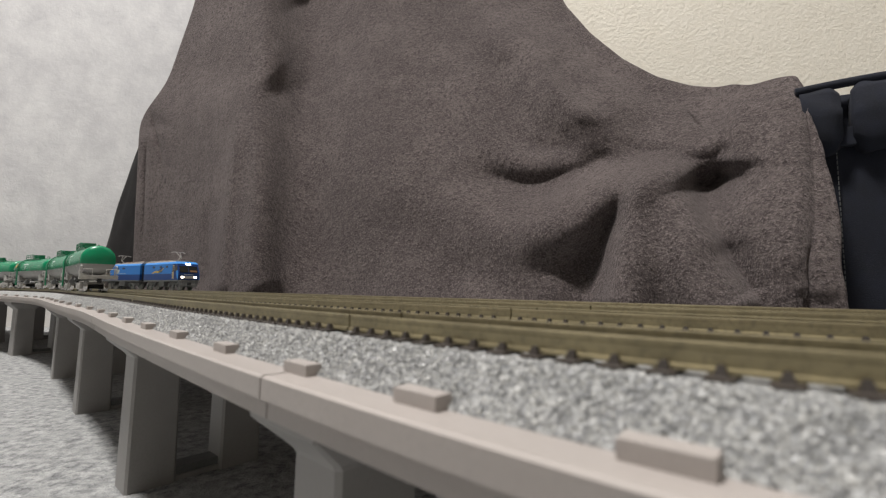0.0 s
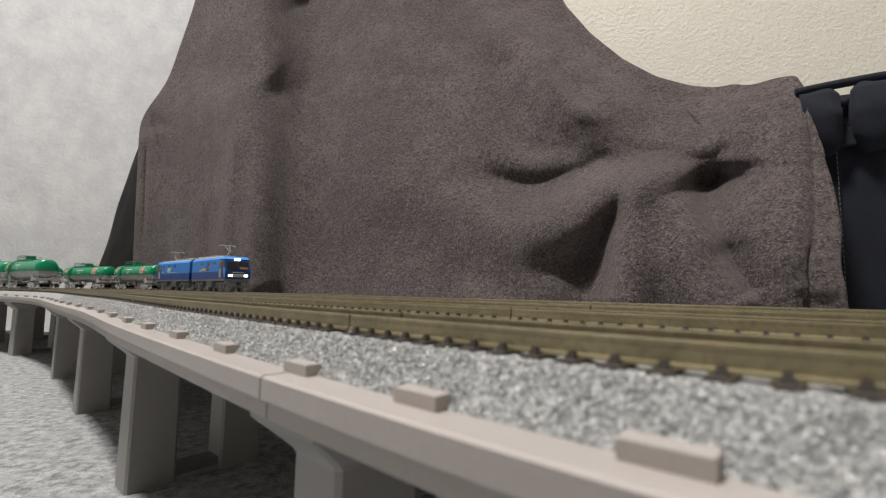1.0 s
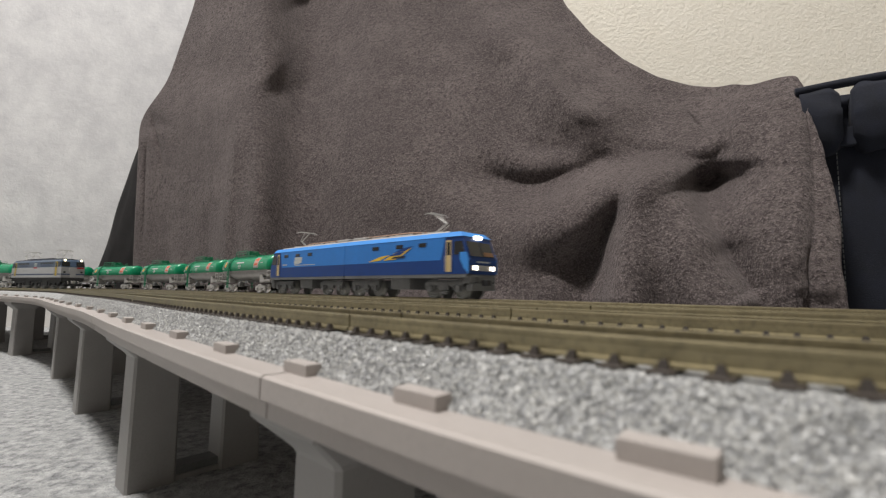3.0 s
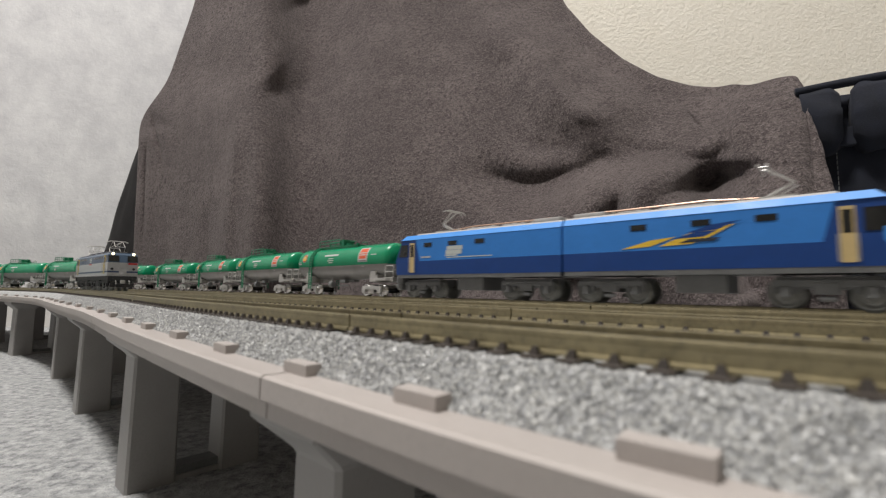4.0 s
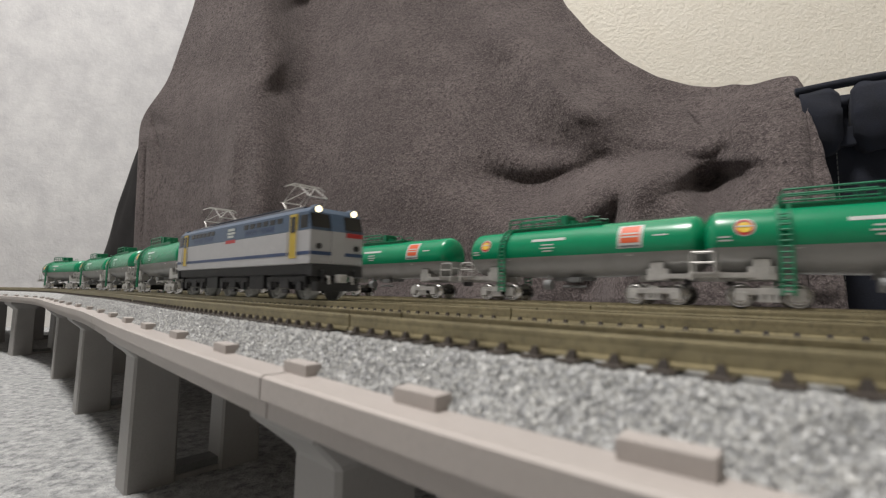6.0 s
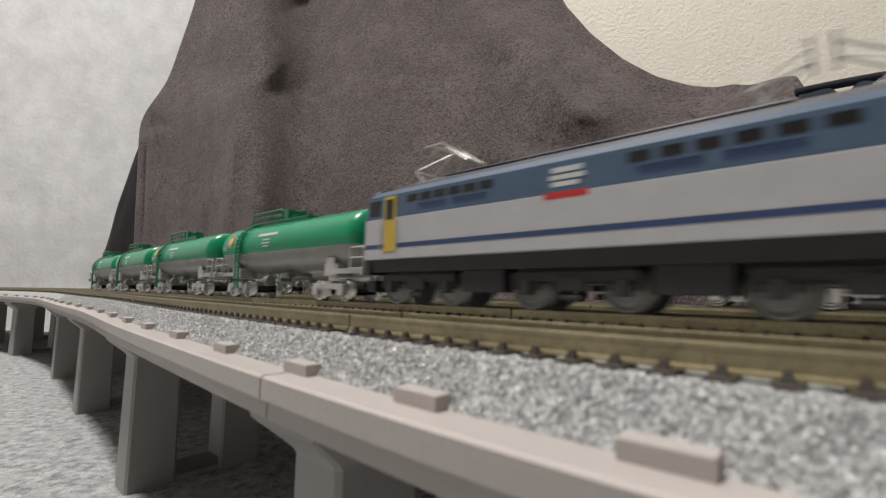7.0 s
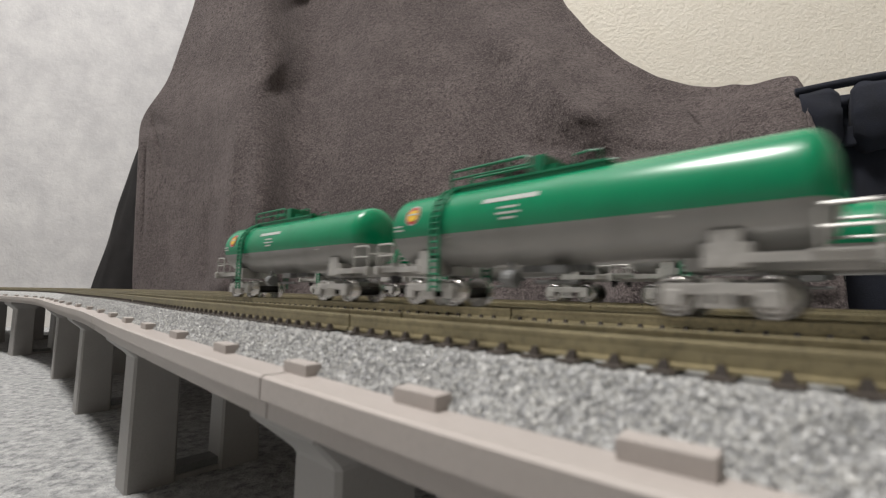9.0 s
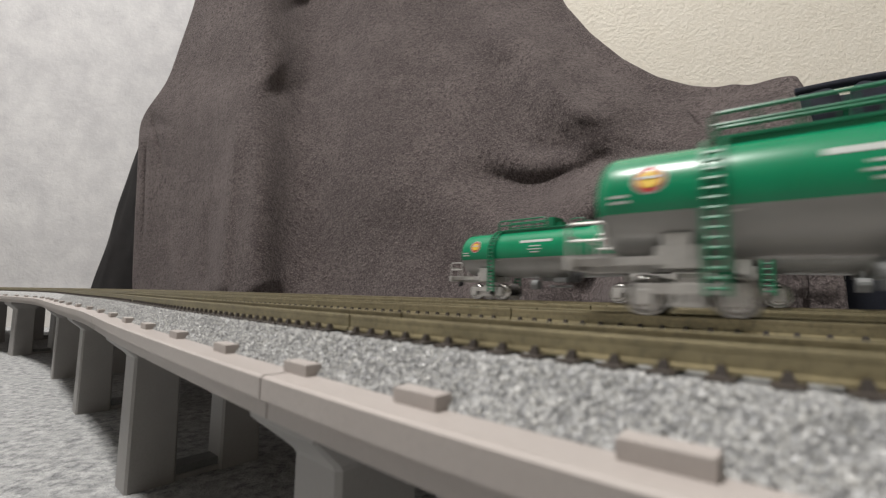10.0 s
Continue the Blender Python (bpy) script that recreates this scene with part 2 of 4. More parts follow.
def build_room():
    bm = BM()
    loft(bm, [[(-3.3, -4.1, -0.05), (3.3, -4.1, -0.05), (3.3, 0.9, -0.05), (-3.3, 0.9, -0.05)], [(-3.3, -4.1, 0.0), (3.3, -4.1, 0.0), (3.3, 0.9, 0.0), (-3.3, 0.9, 0.0)]])
    tagged(part("floor", bm, CARPET, None, scale=1), "mottled grey short-pile carpet over the whole floor", kind="structure")
    slab("wall_north_west", [(-3.2, 0.393), (0.05, 0.74), (0.05, 0.84), (-3.2, 0.493)], 0, 2.32, WALL_GREY, "pale grey blotchy papered wall behind the viaduct")
    slab("wall_north_east", [(0.051, 0.74), (3.2, 0.50), (3.2, 0.60), (0.051, 0.84)], 0, 2.32, WALL_CREAM, "cream rough-textured papered wall, brightened to stand in for warmer light")
    # unseen walls and ceiling, added and set back to hold down bounced light
    slab("wall_west", [(-3.3, -4.1), (-3.2, -4.1), (-3.2, 0.392), (-3.3, 0.392)], 0, 2.32, WALL_GREY)
    slab("wall_east", [(3.2, -4.1), (3.3, -4.1), (3.3, 0.499), (3.2, 0.499)], 0, 2.32, WALL_CREAM)
    slab("wall_south", [(-3.2, -4.2), (3.2, -4.2), (3.2, -4.1), (-3.2, -4.1)], 0, 2.32, WALL_CREAM)
    slab("ceiling", [(-3.3, -4.2), (3.3, -4.2), (3.3, 0.9), (-3.3, 0.9)], 2.322, 2.40, CEILING_PAINT)
    bm = BM()
    a, b = Vector((-2.2, 0.497, 0)), Vector((0.05, 0.737, 0))
    back = Vector((0.106, -0.994, 0))
    prof = [(0.0, 0.0), (0.009, 0.0), (0.009, 0.048), (0.006, 0.053), (0.0, 0.055)]
    loft(bm, [[p + back * o + Vector((0, 0, z)) for o, z in prof] for p in (a, b)])
    tagged(part("baseboard", bm, SKIRTING, None, scale=1), "white painted baseboard along the grey wall", kind="structure")


build_room()

# ---- the fleece blanket, draped over something tall, and the denim cushion beside it ----
EDGE_LEFT = ((-0.434, 0.64, 0.0), (-0.44, 0.645, 0.067), (-0.442, 0.645, 0.116), (-0.444, 0.645, 0.173), (-0.446, 0.645, 0.241), (-0.452, 0.65, 0.311), (-0.416, 0.652, 0.369), (-0.388, 0.657, 0.489), (-0.368, 0.668, 0.649))
EDGE_TOP = ((-0.368, 0.668, 0.649), (-0.134, 0.648, 0.664), (0.146, 0.562, 0.463), (0.154, 0.548, 0.431), (0.174, 0.514, 0.373), (0.197, 0.48, 0.323), (0.223, 0.457, 0.291), (0.243, 0.429, 0.268), (0.254, 0.406, 0.256), (0.261, 0.383, 0.25), (0.263, 0.376, 0.243), (0.278, 0.354, 0.241), (0.285, 0.347, 0.238), (0.279, 0.335, 0.226))
TOP_AT = (0.0, 0.243, 0.61, 0.647, 0.72, 0.786, 0.835, 0.878, 0.907, 0.933, 0.943, 0.971, 0.981, 1.0)
EDGE_RIGHT = ((0.242, 0.265, 0.0), (0.242, 0.27, 0.055), (0.242, 0.275, 0.079), (0.253, 0.285, 0.106), (0.262, 0.3, 0.139), (0.269, 0.315, 0.178), (0.279, 0.335, 0.226))
# folds: a line across and up the cloth, its width on either side, height (metres), share that fades in and out
FOLDS_WEST = (
    (((0.119, 0.783), (0.188, 0.566), (0.264, 0.376), (0.301, 0.217), (0.331, 0.09)), 0.115, 0.04, 0.078, 0, 0),
    (((0.204, 0.762), (0.347, 0.471), (0.435, 0.233), (0.505, 0.095)), 0.035, 0.07, -0.03, 0, 0),
    (((0.328, 0.757), (0.492, 0.37), (0.584, 0.122)), 0.05, 0.06, 0.008, 0.2, 0),
    (((0.207, 0.481), (0.225, 0.349), (0.24, 0.212), (0.267, 0.085)), 0.012, 0.014, 0.013, 0.4, 0),
    (((0.179, 0.333), (0.231, 0.079)), 0.012, 0.012, -0.009, 0.5, 0),
    (((0.125, 0.217), (0.143, 0.079)), 0.012, 0.012, 0.007, 0.5, 0),
    (((0.097, 0.714), (0.076, 0.677), (0.036, 0.64), (0.006, 0.54), (0, 0.481)), 0.05, 0.06, 0.01, 0.4, 0.2),
    (((0, 0.481), (0, 0.317), (0.006, 0.079)), 0.006, 0.05, 0.01, 0.15, 0),
    (((0.012, 0.519), (0.052, 0.402), (0.079, 0.296)), 0.005, 0.006, -0.008, 0.3, 0.6),
    (((0.018, 0.45), (0.021, 0.317), (0.033, 0.101)), 0.005, 0.005, -0.006, 0.2, 0.5),
)
FOLDS_SWAG = (
    (((0.508, 0.878), (0.593, 0.741), (0.696, 0.683), (0.787, 0.688), (0.836, 0.714)), 0.026, 0.045, 0.027, 0.25, 0.4),
    (((0.605, 0.455), (0.669, 0.423), (0.736, 0.439), (0.784, 0.534), (0.818, 0.64)), 0.024, 0.018, -0.023, 0.4, 0.25),
    (((0.556, 0.402), (0.644, 0.317), (0.714, 0.302), (0.772, 0.37), (0.805, 0.481), (0.827, 0.651)), 0.03, 0.016, 0.014, 0.5, 0.2),
    (((0.827, 0.661), (0.812, 0.476), (0.772, 0.307), (0.717, 0.148)), 0.04, 0.022, 0.022, 0.35, 0.5),
    (((0.83, 0.524), (0.824, 0.392), (0.812, 0.27), (0.802, 0.159)), 0.016, 0.016, -0.01, 0.3, 0),
    (((0.839, 0.698), (0.842, 0.534), (0.845, 0.37), (0.839, 0.175)), 0.009, 0.03, 0.03, 0.3, 0),
    (((0.854, 0.714), (0.878, 0.54), (0.909, 0.381), (0.93, 0.206)), 0.04, 0.01, 0.034, 0.3, 0),
    (((0.875, 0.646), (0.897, 0.556), (0.912, 0.582), (0.927, 0.709)), 0.022, 0.016, -0.034, 0.3, 0.3),
    (((0.793, 0.688), (0.845, 0.725), (0.888, 0.714), (0.915, 0.757), (0.93, 0.947)), 0.014, 0.045, 0.016, 0.45, 0.35),
)
FOLDS_EAST = (
    (((0.939, 1), (0.933, 0.788), (0.939, 0.54), (0.957, 0.228)), 0.012, 0.035, 0.012, 0.1, 0.5),
    (((0.976, 1), (0.973, 0.63), (0.967, 0.228)), 0.03, 0.005, 0.012, 0, 0),
    (((1, 0.989), (0.985, 0.635), (0.985, 0.233)), 0.006, 0.008, 0.006, 0, 0),
    (((0.596, 0.915), (0.696, 0.841), (0.799, 0.82), (0.869, 0.82)), 0.018, 0.02, 0.007, 0.3, 0.3),
    (((0.477, 0.767), (0.578, 0.566), (0.675, 0.471)), 0.02, 0.025, 0.008, 0.4, 0.4),
    (((0.407, 0.73), (0.526, 0.529), (0.629, 0.418)), 0.02, 0.02, -0.006, 0.4, 0.4),
    (((0.684, 0.931), (0.784, 0.894), (0.866, 0.889), (0.909, 0.894)), 0.014, 0.014, -0.004, 0.3, 0.4),
    (((0.912, 0.439), (0.939, 0.212)), 0.018, 0.02, -0.01, 0.4, 0),
    (((0.502, 0.333), (0.596, 0.217), (0.699, 0.138)), 0.03, 0.03, -0.007, 0.4, 0.2),
    (((0.553, 0.667), (0.632, 0.545), (0.72, 0.534), (0.778, 0.608)), 0.012, 0.014, -0.006, 0.4, 0.3),
    (((0.584, 0.862), (0.653, 0.746), (0.736, 0.698), (0.805, 0.72)), 0.009, 0.012, 0.01, 0.3, 0.3),
    (((0.368, 0.778), (0.459, 0.624), (0.584, 0.487)), 0.012, 0.014, 0.005, 0.3, 0.4),
    (((0.845, 0.598), (0.866, 0.381), (0.875, 0.185)), 0.012, 0.012, -0.007, 0.4, 0),
    (((0.884, 0.561), (0.918, 0.37), (0.939, 0.212)), 0.008, 0.012, -0.01, 0.3, 0.1),
    (((0.69, 0.365), (0.751, 0.386), (0.796, 0.503)), 0.008, 0.01, 0.005, 0.3, 0.3),
    (((0.723, 0.228), (0.781, 0.254), (0.818, 0.333)), 0.016, 0.02, -0.007, 0.4, 0.4),
)


def build_blanket():
    nu, nv = 330, 190
    a, b = np.meshgrid(np.linspace(0, 1, nu), np.linspace(0, 1, nv))
    L, T, R = np.array(EDGE_LEFT), np.array(EDGE_TOP), np.array(EDGE_RIGHT)

    def along(p, at, t, w):
        return np.mean([np.stack([np.interp(np.clip(t + d * w, 0, 1), at, p[:, i]) for i in range(3)], -1) for d in (-1, -0.6, -0.3, 0, 0.3, 0.6, 1)], axis=0)

    left, right, top = along(L, L[:, 2] / L[-1, 2], b, 0.03), along(R, R[:, 2] / R[-1, 2], b, 0.03), along(T, TOP_AT, a, 0.008)
    A, B = a[..., None], b[..., None]
    low = L[0] + (R[0] - L[0]) * A + np.array([-.02, 0, 0]) * np.sin(np.pi * A)
    P = (1 - A) * left + A * right + (1 - B) * low + B * top
    P -= (1 - A) * (1 - B) * L[0] + A * (1 - B) * R[0] + (1 - A) * B * L[-1] + A * B * R[-1]
    lift = np.zeros_like(a)

    def on_cloth(p):
        x, y = np.clip(p[:, 0], 0, 1) * (nu - 1.001), np.clip(p[:, 1], 0, 1) * (nv - 1.001)
        i, j = x.astype(int), y.astype(int)
        u, v = (x - i)[:, None], (y - j)[:, None]
        return (1 - v) * ((1 - u) * P[j, i] + u * P[j, i + 1]) + v * ((1 - u) * P[j + 1, i] + u * P[j + 1, i + 1])

    def ride(line):
        """A smoothed run of 33 places along a fold's line."""
        q = np.array(line)
        t = np.linspace(0, len(q) - 1, 33)
        return np.mean([np.stack([np.interp(np.clip(t + d, 0, len(q) - 1), range(len(q)), q[:, i]) for i in (0, 1)], -1) for d in (-0.5, -0.25, 0, 0.25, 0.5)], axis=0)

    for line, w_neg, w_pos, high, fade_in, fade_out in FOLDS_WEST + FOLDS_SWAG + FOLDS_EAST:
        flat = ride(line)
        pts = on_cloth(flat)
        dist, at, side = np.full(a.shape, 9.0), np.zeros(a.shape), np.zeros(a.shape)
        for k in range(32):
            d = pts[k + 1] - pts[k]
            w = np.clip(((P - pts[k]) @ d) / max(1e-9, d @ d), 0, 1)
            gap = np.linalg.norm(P - pts[k] - w[..., None] * d, axis=-1)
            e = flat[k + 1] - flat[k]
            cross = e[0] * 1.4 * (b - flat[k, 1]) - e[1] * (a - flat[k, 0]) * 1.4
            nearer = gap < dist
            at, side, dist = np.where(nearer, (k + w) / 32, at), np.where(nearer, cross, side), np.minimum(dist, gap)
        fade = np.ones_like(a)
        if fade_in:
            fade = fade * np.clip(at / fade_in, 0, 1)
        if fade_out:
            fade = fade * np.clip((1 - at) / fade_out, 0, 1)
        fade = fade * fade * (3 - 2 * fade)
        wide = np.where(side > 0, w_pos, w_neg)
        lift += high * fade * np.exp(-(dist / wide) ** 2)
    lift *= np.maximum(np.clip((1 - b) / 0.12, 0.25, 1), np.clip((0.75 - a) / 0.15, 0, 1))
    # slack in the cloth: broad and small wrinkles
    for i in range(nv):
        for j in range(nu):
            u, v = a[i, j] * 7.8, b[i, j] * 3.6
            lift[i, j] += 0.006 * noise.noise((u * 0.6, v * 0.5, 3.1)) + 0.0028 * noise.noise((u * 1.7 + v, v * 1.5, 7.7)) + 0.0009 * noise.noise((u * 5, v * 5, 1.2))
    # folds stand out towards a point by the camera, shaped to fit its view
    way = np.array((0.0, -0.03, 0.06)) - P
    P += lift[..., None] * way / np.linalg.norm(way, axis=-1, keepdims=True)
    P[..., 2] -= 0.003 * np.minimum(1, 8 * b)
    P[0, :, 2] = 0.0
    P[..., 2] = np.maximum(P[..., 2], 0.0)
    data = bpy.data.meshes.new("fleece_blanket")
    verts = P.reshape(-1, 3)
    faces = [(i * nu + j, i * nu + j + 1, (i + 1) * nu + j + 1, (i + 1) * nu + j) for i in range(nv - 1) for j in range(nu - 1)]
    data.from_pydata(verts.tolist(), [], faces)
    data.polygons.foreach_set("use_smooth", [True] * len(faces))
    data.materials.append(FLEECE)
    ob = new("fleece_blanket", data)
    thick = ob.modifiers.new("thickness", "SOLIDIFY")
    thick.thickness, thick.offset = 0.004, 1.0
    tagged(ob, "dark brown-grey fleece blanket draped in deep folds", "blanket")
    return ob


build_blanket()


def build_hem_shade():
    """An added dark sheet by the blanket's west hem, its colour standing in for shade, widening to the floor."""
    nz, nx = 40, 16
    rings = []
    for k in range(nz + 1):
        z = 0.318 * k / nz
        west = float(np.interp(z, [0, 0.06, 0.12, 0.18, 0.24, 0.29, 0.318], [-0.528, -0.512, -0.497, -0.483, -0.468, -0.452, -0.436]))
        east = -0.405
        front = [(west + (east - west) * i / nx, 0.657 - 0.012 * math.sin(math.pi * i / nx) + 0.004 * noise.noise((i * 0.6, z * 12, 0)), z) for i in range(nx + 1)]
        rings.append(front + [(x, y + 0.006, z) for x, y, z in reversed(front)])
    bm = BM()
    loft(bm, rings)
    ob = part("hem_shade_sheet", bm, HEM_SHADE, None, smooth=True, scale=1)
    tagged(ob, "added near-black sheet standing in for shade beside the blanket's hem", "cloth")


build_hem_shade()


def build_cushion():
    """A dark denim floor cushion: upright panel, rolled and gathered pad under a piped rim."""
    root = tagged(new("denim_cushion"), "dark blue denim cushion with gathered top pad and piping", "cushion")
    root.matrix_world = pose(0.250, 0.345, 0.0, 0, 0, -29)
    bm = BM()
    nx, nz = 44, 30
    rings = []
    for i in range(nx + 1):
        x = 0.022 + 0.28 * i / nx
        ring = []
        for k in range(nz + 1):
            z = 0.209 * k / nz
            ring.append((x, -0.004 * math.sin(math.pi * k / nz) + 0.0012 * noise.noise((x * 40, z * 30, 0)), z))
        ring += [(x, 0.06, 0.209), (x, 0.06, 0.0)]
        rings.append(ring)
    loft(bm, rings)
    part("panel", bm, DENIM, root, smooth=True, scale=1)
    for x0, x1 in ((0.024, 0.047), (0.053, 0.20)):
        bm = BM()
        rings = []
        n = 60
        for i in range(n + 1):
            u = i / n
            x = x0 + (x1 - x0) * u
            pinch = 1 - 0.38 * math.exp(-((x - 0.05) / 0.006) ** 2)
            ring = []
            for k in range(20):
                g = 2 * math.pi * k / 20
                crease = 1 + 0.22 * math.sin(k * 2.2 + 2 * noise.noise((k * 0.9, x * 60, 2))) * math.exp(-((x - 0.05) / 0.016) ** 2)
                ring.append((x, -0.007 + 0.010 * pinch * crease * math.cos(g), 0.188 + 0.0245 * pinch * crease * math.sin(g) + 0.002 * noise.noise((x * 35, k, 0))))
            rings.append(ring)
        loft(bm, rings)
        part("gathered_pad", bm, DENIM, root, smooth=True, scale=1)
    bm = BM()
    rod(bm, [(0.022 + 0.28 * i / 30, -0.008, 0.2135 + 0.002 * math.sin(i * 0.3)) for i in range(31)], 0.0032, 10)
    part("piping", bm, DENIM, root, smooth=True, scale=1)
    bm = BM()
    for z in (0.1365, 0.1405):
        for i in range(9):
            x = 0.004 + i * 0.0042
            box(bm, x, x + 0.0032, -0.0062, -0.0052, z, z + 0.0005)
    part("stitching", bm, THREAD, root, "two rows of sand-coloured stitching", scale=1)
    bm = BM()
    for i in range(48):
        z = 0.004 + i * 0.0038
        box(bm, 0.044, 0.0444, -0.0062, -0.0048, z, z + 0.0026)
    part("seam", bm, FRAME_GREY, root, scale=1)
    bm = BM()
    box(bm, 0.0455, 0.0545, -0.010, -0.004, 0.168, 0.182, 0.001)
    part("loop", bm, DENIM, root, scale=1)


build_cushion()

# ---- the viaduct: four single tracks on concrete-grey sections and piers ----
JOINT, SPAN = 0.036, 0.138
DECK = [(-16.4, -6.6), (-16.4, -8.9), (-15.5, -9.15), (-15.5, -11.2), (-15.2, -11.4), (-9, -11.4), (-8, -10.2), (8, -10.2), (9, -11.4), (15.2, -11.4), (16.4, -10.9), (16.4, -6.6), (15.9, -6.4), (-15.9, -6.4)]
RAIL_SECTION = [(-0.75, -2.0), (0.75, -2.0), (0.7, -1.72), (0.36, -1.6), (0.34, -0.6), (0.38, -0.45), (0.38, -0.05), (0.3, 0.0), (-0.3, 0.0), (-0.38, -0.05), (-0.38, -0.45), (-0.34, -0.6), (-0.36, -1.6), (-0.7, -1.72)]


def prism_clip(bm, y):
    """A small rail chair with sloping flanks."""
    loft(bm, [[(-0.45, y - 0.45, -2.06), (0.45, y - 0.45, -2.06), (0.45, y + 0.45, -2.06), (-0.45, y + 0.45, -2.06)], [(-0.2, y - 0.2, -1.35), (0.2, y - 0.2, -1.35), (0.2, y + 0.2, -1.35), (-0.2, y + 0.2, -1.35)]])


def tie_mesh():
    bm = BM()
    box(bm, -0.9, 0.9, -6.9, 6.9, -3.3, -2.05, 0.12)
    for y in (-4.5, 4.5):
        for d in (-1.0, 1.0):
            prism_clip(bm, y + d)
    bmesh.ops.scale(bm, vec=(0.001,) * 3, verts=bm.verts)
    bmesh.ops.recalc_face_normals(bm, faces=bm.faces)
    data = bpy.data.meshes.new("sleeper")
    bm.to_mesh(data)
    bm.free()
    data.materials.append(TIE_BROWN)
    return data


BLOCKS = [-0.044, -0.022, -0.0015, 0.0155, 0.0345, 0.0585, 0.0845, 0.1095, 0.1335, 0.1605, 0.1905] + [0.2205 + 0.030 * k for k in range(30)]
TIE = tie_mesh()
TIE_STEP = 0.00305


def build_section(s0, s1, off, near):
    root = tagged(new("viaduct_section"), "grey plastic viaduct section carrying ballasted track", "viaduct section", "viaduct sections")
    root.matrix_world = Matrix.Translation(on_line((s0 + s1) / 2, off))
    inv = root.matrix_world.inverted()

    def add(name, bm, mat, label="", smooth=False):
        bmesh.ops.transform(bm, matrix=inv, verts=bm.verts)
        return part(name, bm, mat, root, label, smooth, 1)

    g = 0.00018
    bm = BM()
    sweep(bm, [(o + (3.2 if near and o > 12 else 0), z) for o, z in DECK], s0 + g, s1 - g, off)
    add("deck", bm, CONCRETE)
    # ballast bed with a granular skin
    bm = BM()
    fine = near and s0 < 0.3
    across = [(-11.9, -6.38), (-8.6, -2.4), (8.6, -2.4), (11.9, -6.38)]
    if fine:
        across = [(-11.9 + 3.4 * k / 14, -6.38 + 3.95 * k / 14) for k in range(15)] + [(-7.6 + 1.2 * k, -2.38) for k in range(14)] + across[3:]
    n = max(2, round((s1 - s0) / (0.0008 if fine else 0.006)))
    rings = []
    for i in range(n + 1):
        s = s0 + (s1 - s0) * i / n
        ring = []
        for o, z in across:
            w = (0.24 if abs(o) > 8 else 0.12) * noise.noise((s * 1400, o * 1.4, z * 1.4)) if fine and -11.8 < o < 11.8 else 0.0
            ring.append(on_line(s, lane(off, s) + o / 1000, (z + w) / 1000))
        rings.append(ring)
    loft(bm, rings, caps=False, closed=False)
    add("ballast_bed", bm, BALLAST, "pale grey granular ballast", True)
    for y in (-4.5, 4.5):
        bm = BM()
        sweep(bm, [(o + y, z) for o, z in RAIL_SECTION], s0 + g, s1 - g, off, 0.004)
        add("rail", bm, BRASS, "tarnished brass-coloured rail")
    k0, k1 = math.ceil(s0 / TIE_STEP + 0.2), math.floor(s1 / TIE_STEP - 0.2)
    for k in range(k0, k1 + 1):
        ob = new("sleeper", TIE)
        ob.parent = root
        ob.matrix_basis = inv @ pose_on_line(k * TIE_STEP, off, 0.002)
    # small blocks along the walkway
    if near:
        for at in [b for b in BLOCKS if s0 < b < s1]:
            bm = BM()
            box(bm, -2.6, 2.6, -13.2, -11.2, -6.45, -5.1, 0.12)
            bmesh.ops.scale(bm, vec=(0.001,) * 3, verts=bm.verts)
            bmesh.ops.transform(bm, matrix=inv @ pose_on_line(at, off, 0.002), verts=bm.verts)
            part("deck_block", bm, CONCRETE, root, scale=1)


def build_pier(s, pair):
    """Two columns with flared heads on one foot beam, under two tracks."""
    root = tagged(new("viaduct_pier"), "dark grey plastic twin-column viaduct pier on the carpet", "viaduct pier", "viaduct piers")
    mid = (pair[0] + pair[1]) / 2
    m = pose_on_line(s, mid, 0.01)
    m.translation.z = 0.0
    root.matrix_world = m
    top = (RAIL * 1000) - 11.4
    for off in pair:
        y = (off - mid) * 1000

        def ring(z, hx, hy, c):
            return [(x, y + w, z) for x, w in ((-hx + c, -hy), (hx - c, -hy), (hx, -hy + c), (hx, hy - c), (hx - c, hy), (-hx + c, hy), (-hx, hy - c), (-hx, -hy + c))]

        bm = BM()
        loft(bm, [ring(0.0, 5.6, 6.9, 0.7), (ring(top - 7.0, 5.3, 6.5, 0.7))])
        part("column", bm, PIER_GREY, root)
        bm = BM()
        loft(bm, [ring(top - 7.0, 5.3, 6.5, 0.7), ring(top - 6.2, 5.6, 7.0, 0.7), ring(top - 2.6, 8.0, 10.9, 0.5), ring(top - 2.0, 8.3, 11.5, 0.4), ring(top, 8.3, 11.6, 0.4)])
        part("capital", bm, PIER_GREY, root)
    bm = BM()
    box(bm, -3.6, 3.6, -8.0, 8.0, 0.0, 4.0, 0.4)
    part("foot_beam", bm, FRAME_GREY, root, "dark foot beam joining the columns")
    bm = BM()
    box(bm, -4.6, 4.6, -7.6, 7.6, 0.0, 1.6, 0.3)
    part("foot_plate", bm, PIER_GREY, root)


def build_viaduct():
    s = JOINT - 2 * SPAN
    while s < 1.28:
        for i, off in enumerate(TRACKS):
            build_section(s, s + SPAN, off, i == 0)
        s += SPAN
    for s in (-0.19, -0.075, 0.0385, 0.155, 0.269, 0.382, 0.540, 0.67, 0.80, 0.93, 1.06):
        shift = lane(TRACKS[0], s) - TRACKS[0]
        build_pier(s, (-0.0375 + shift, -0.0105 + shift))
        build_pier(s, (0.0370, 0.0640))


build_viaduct()

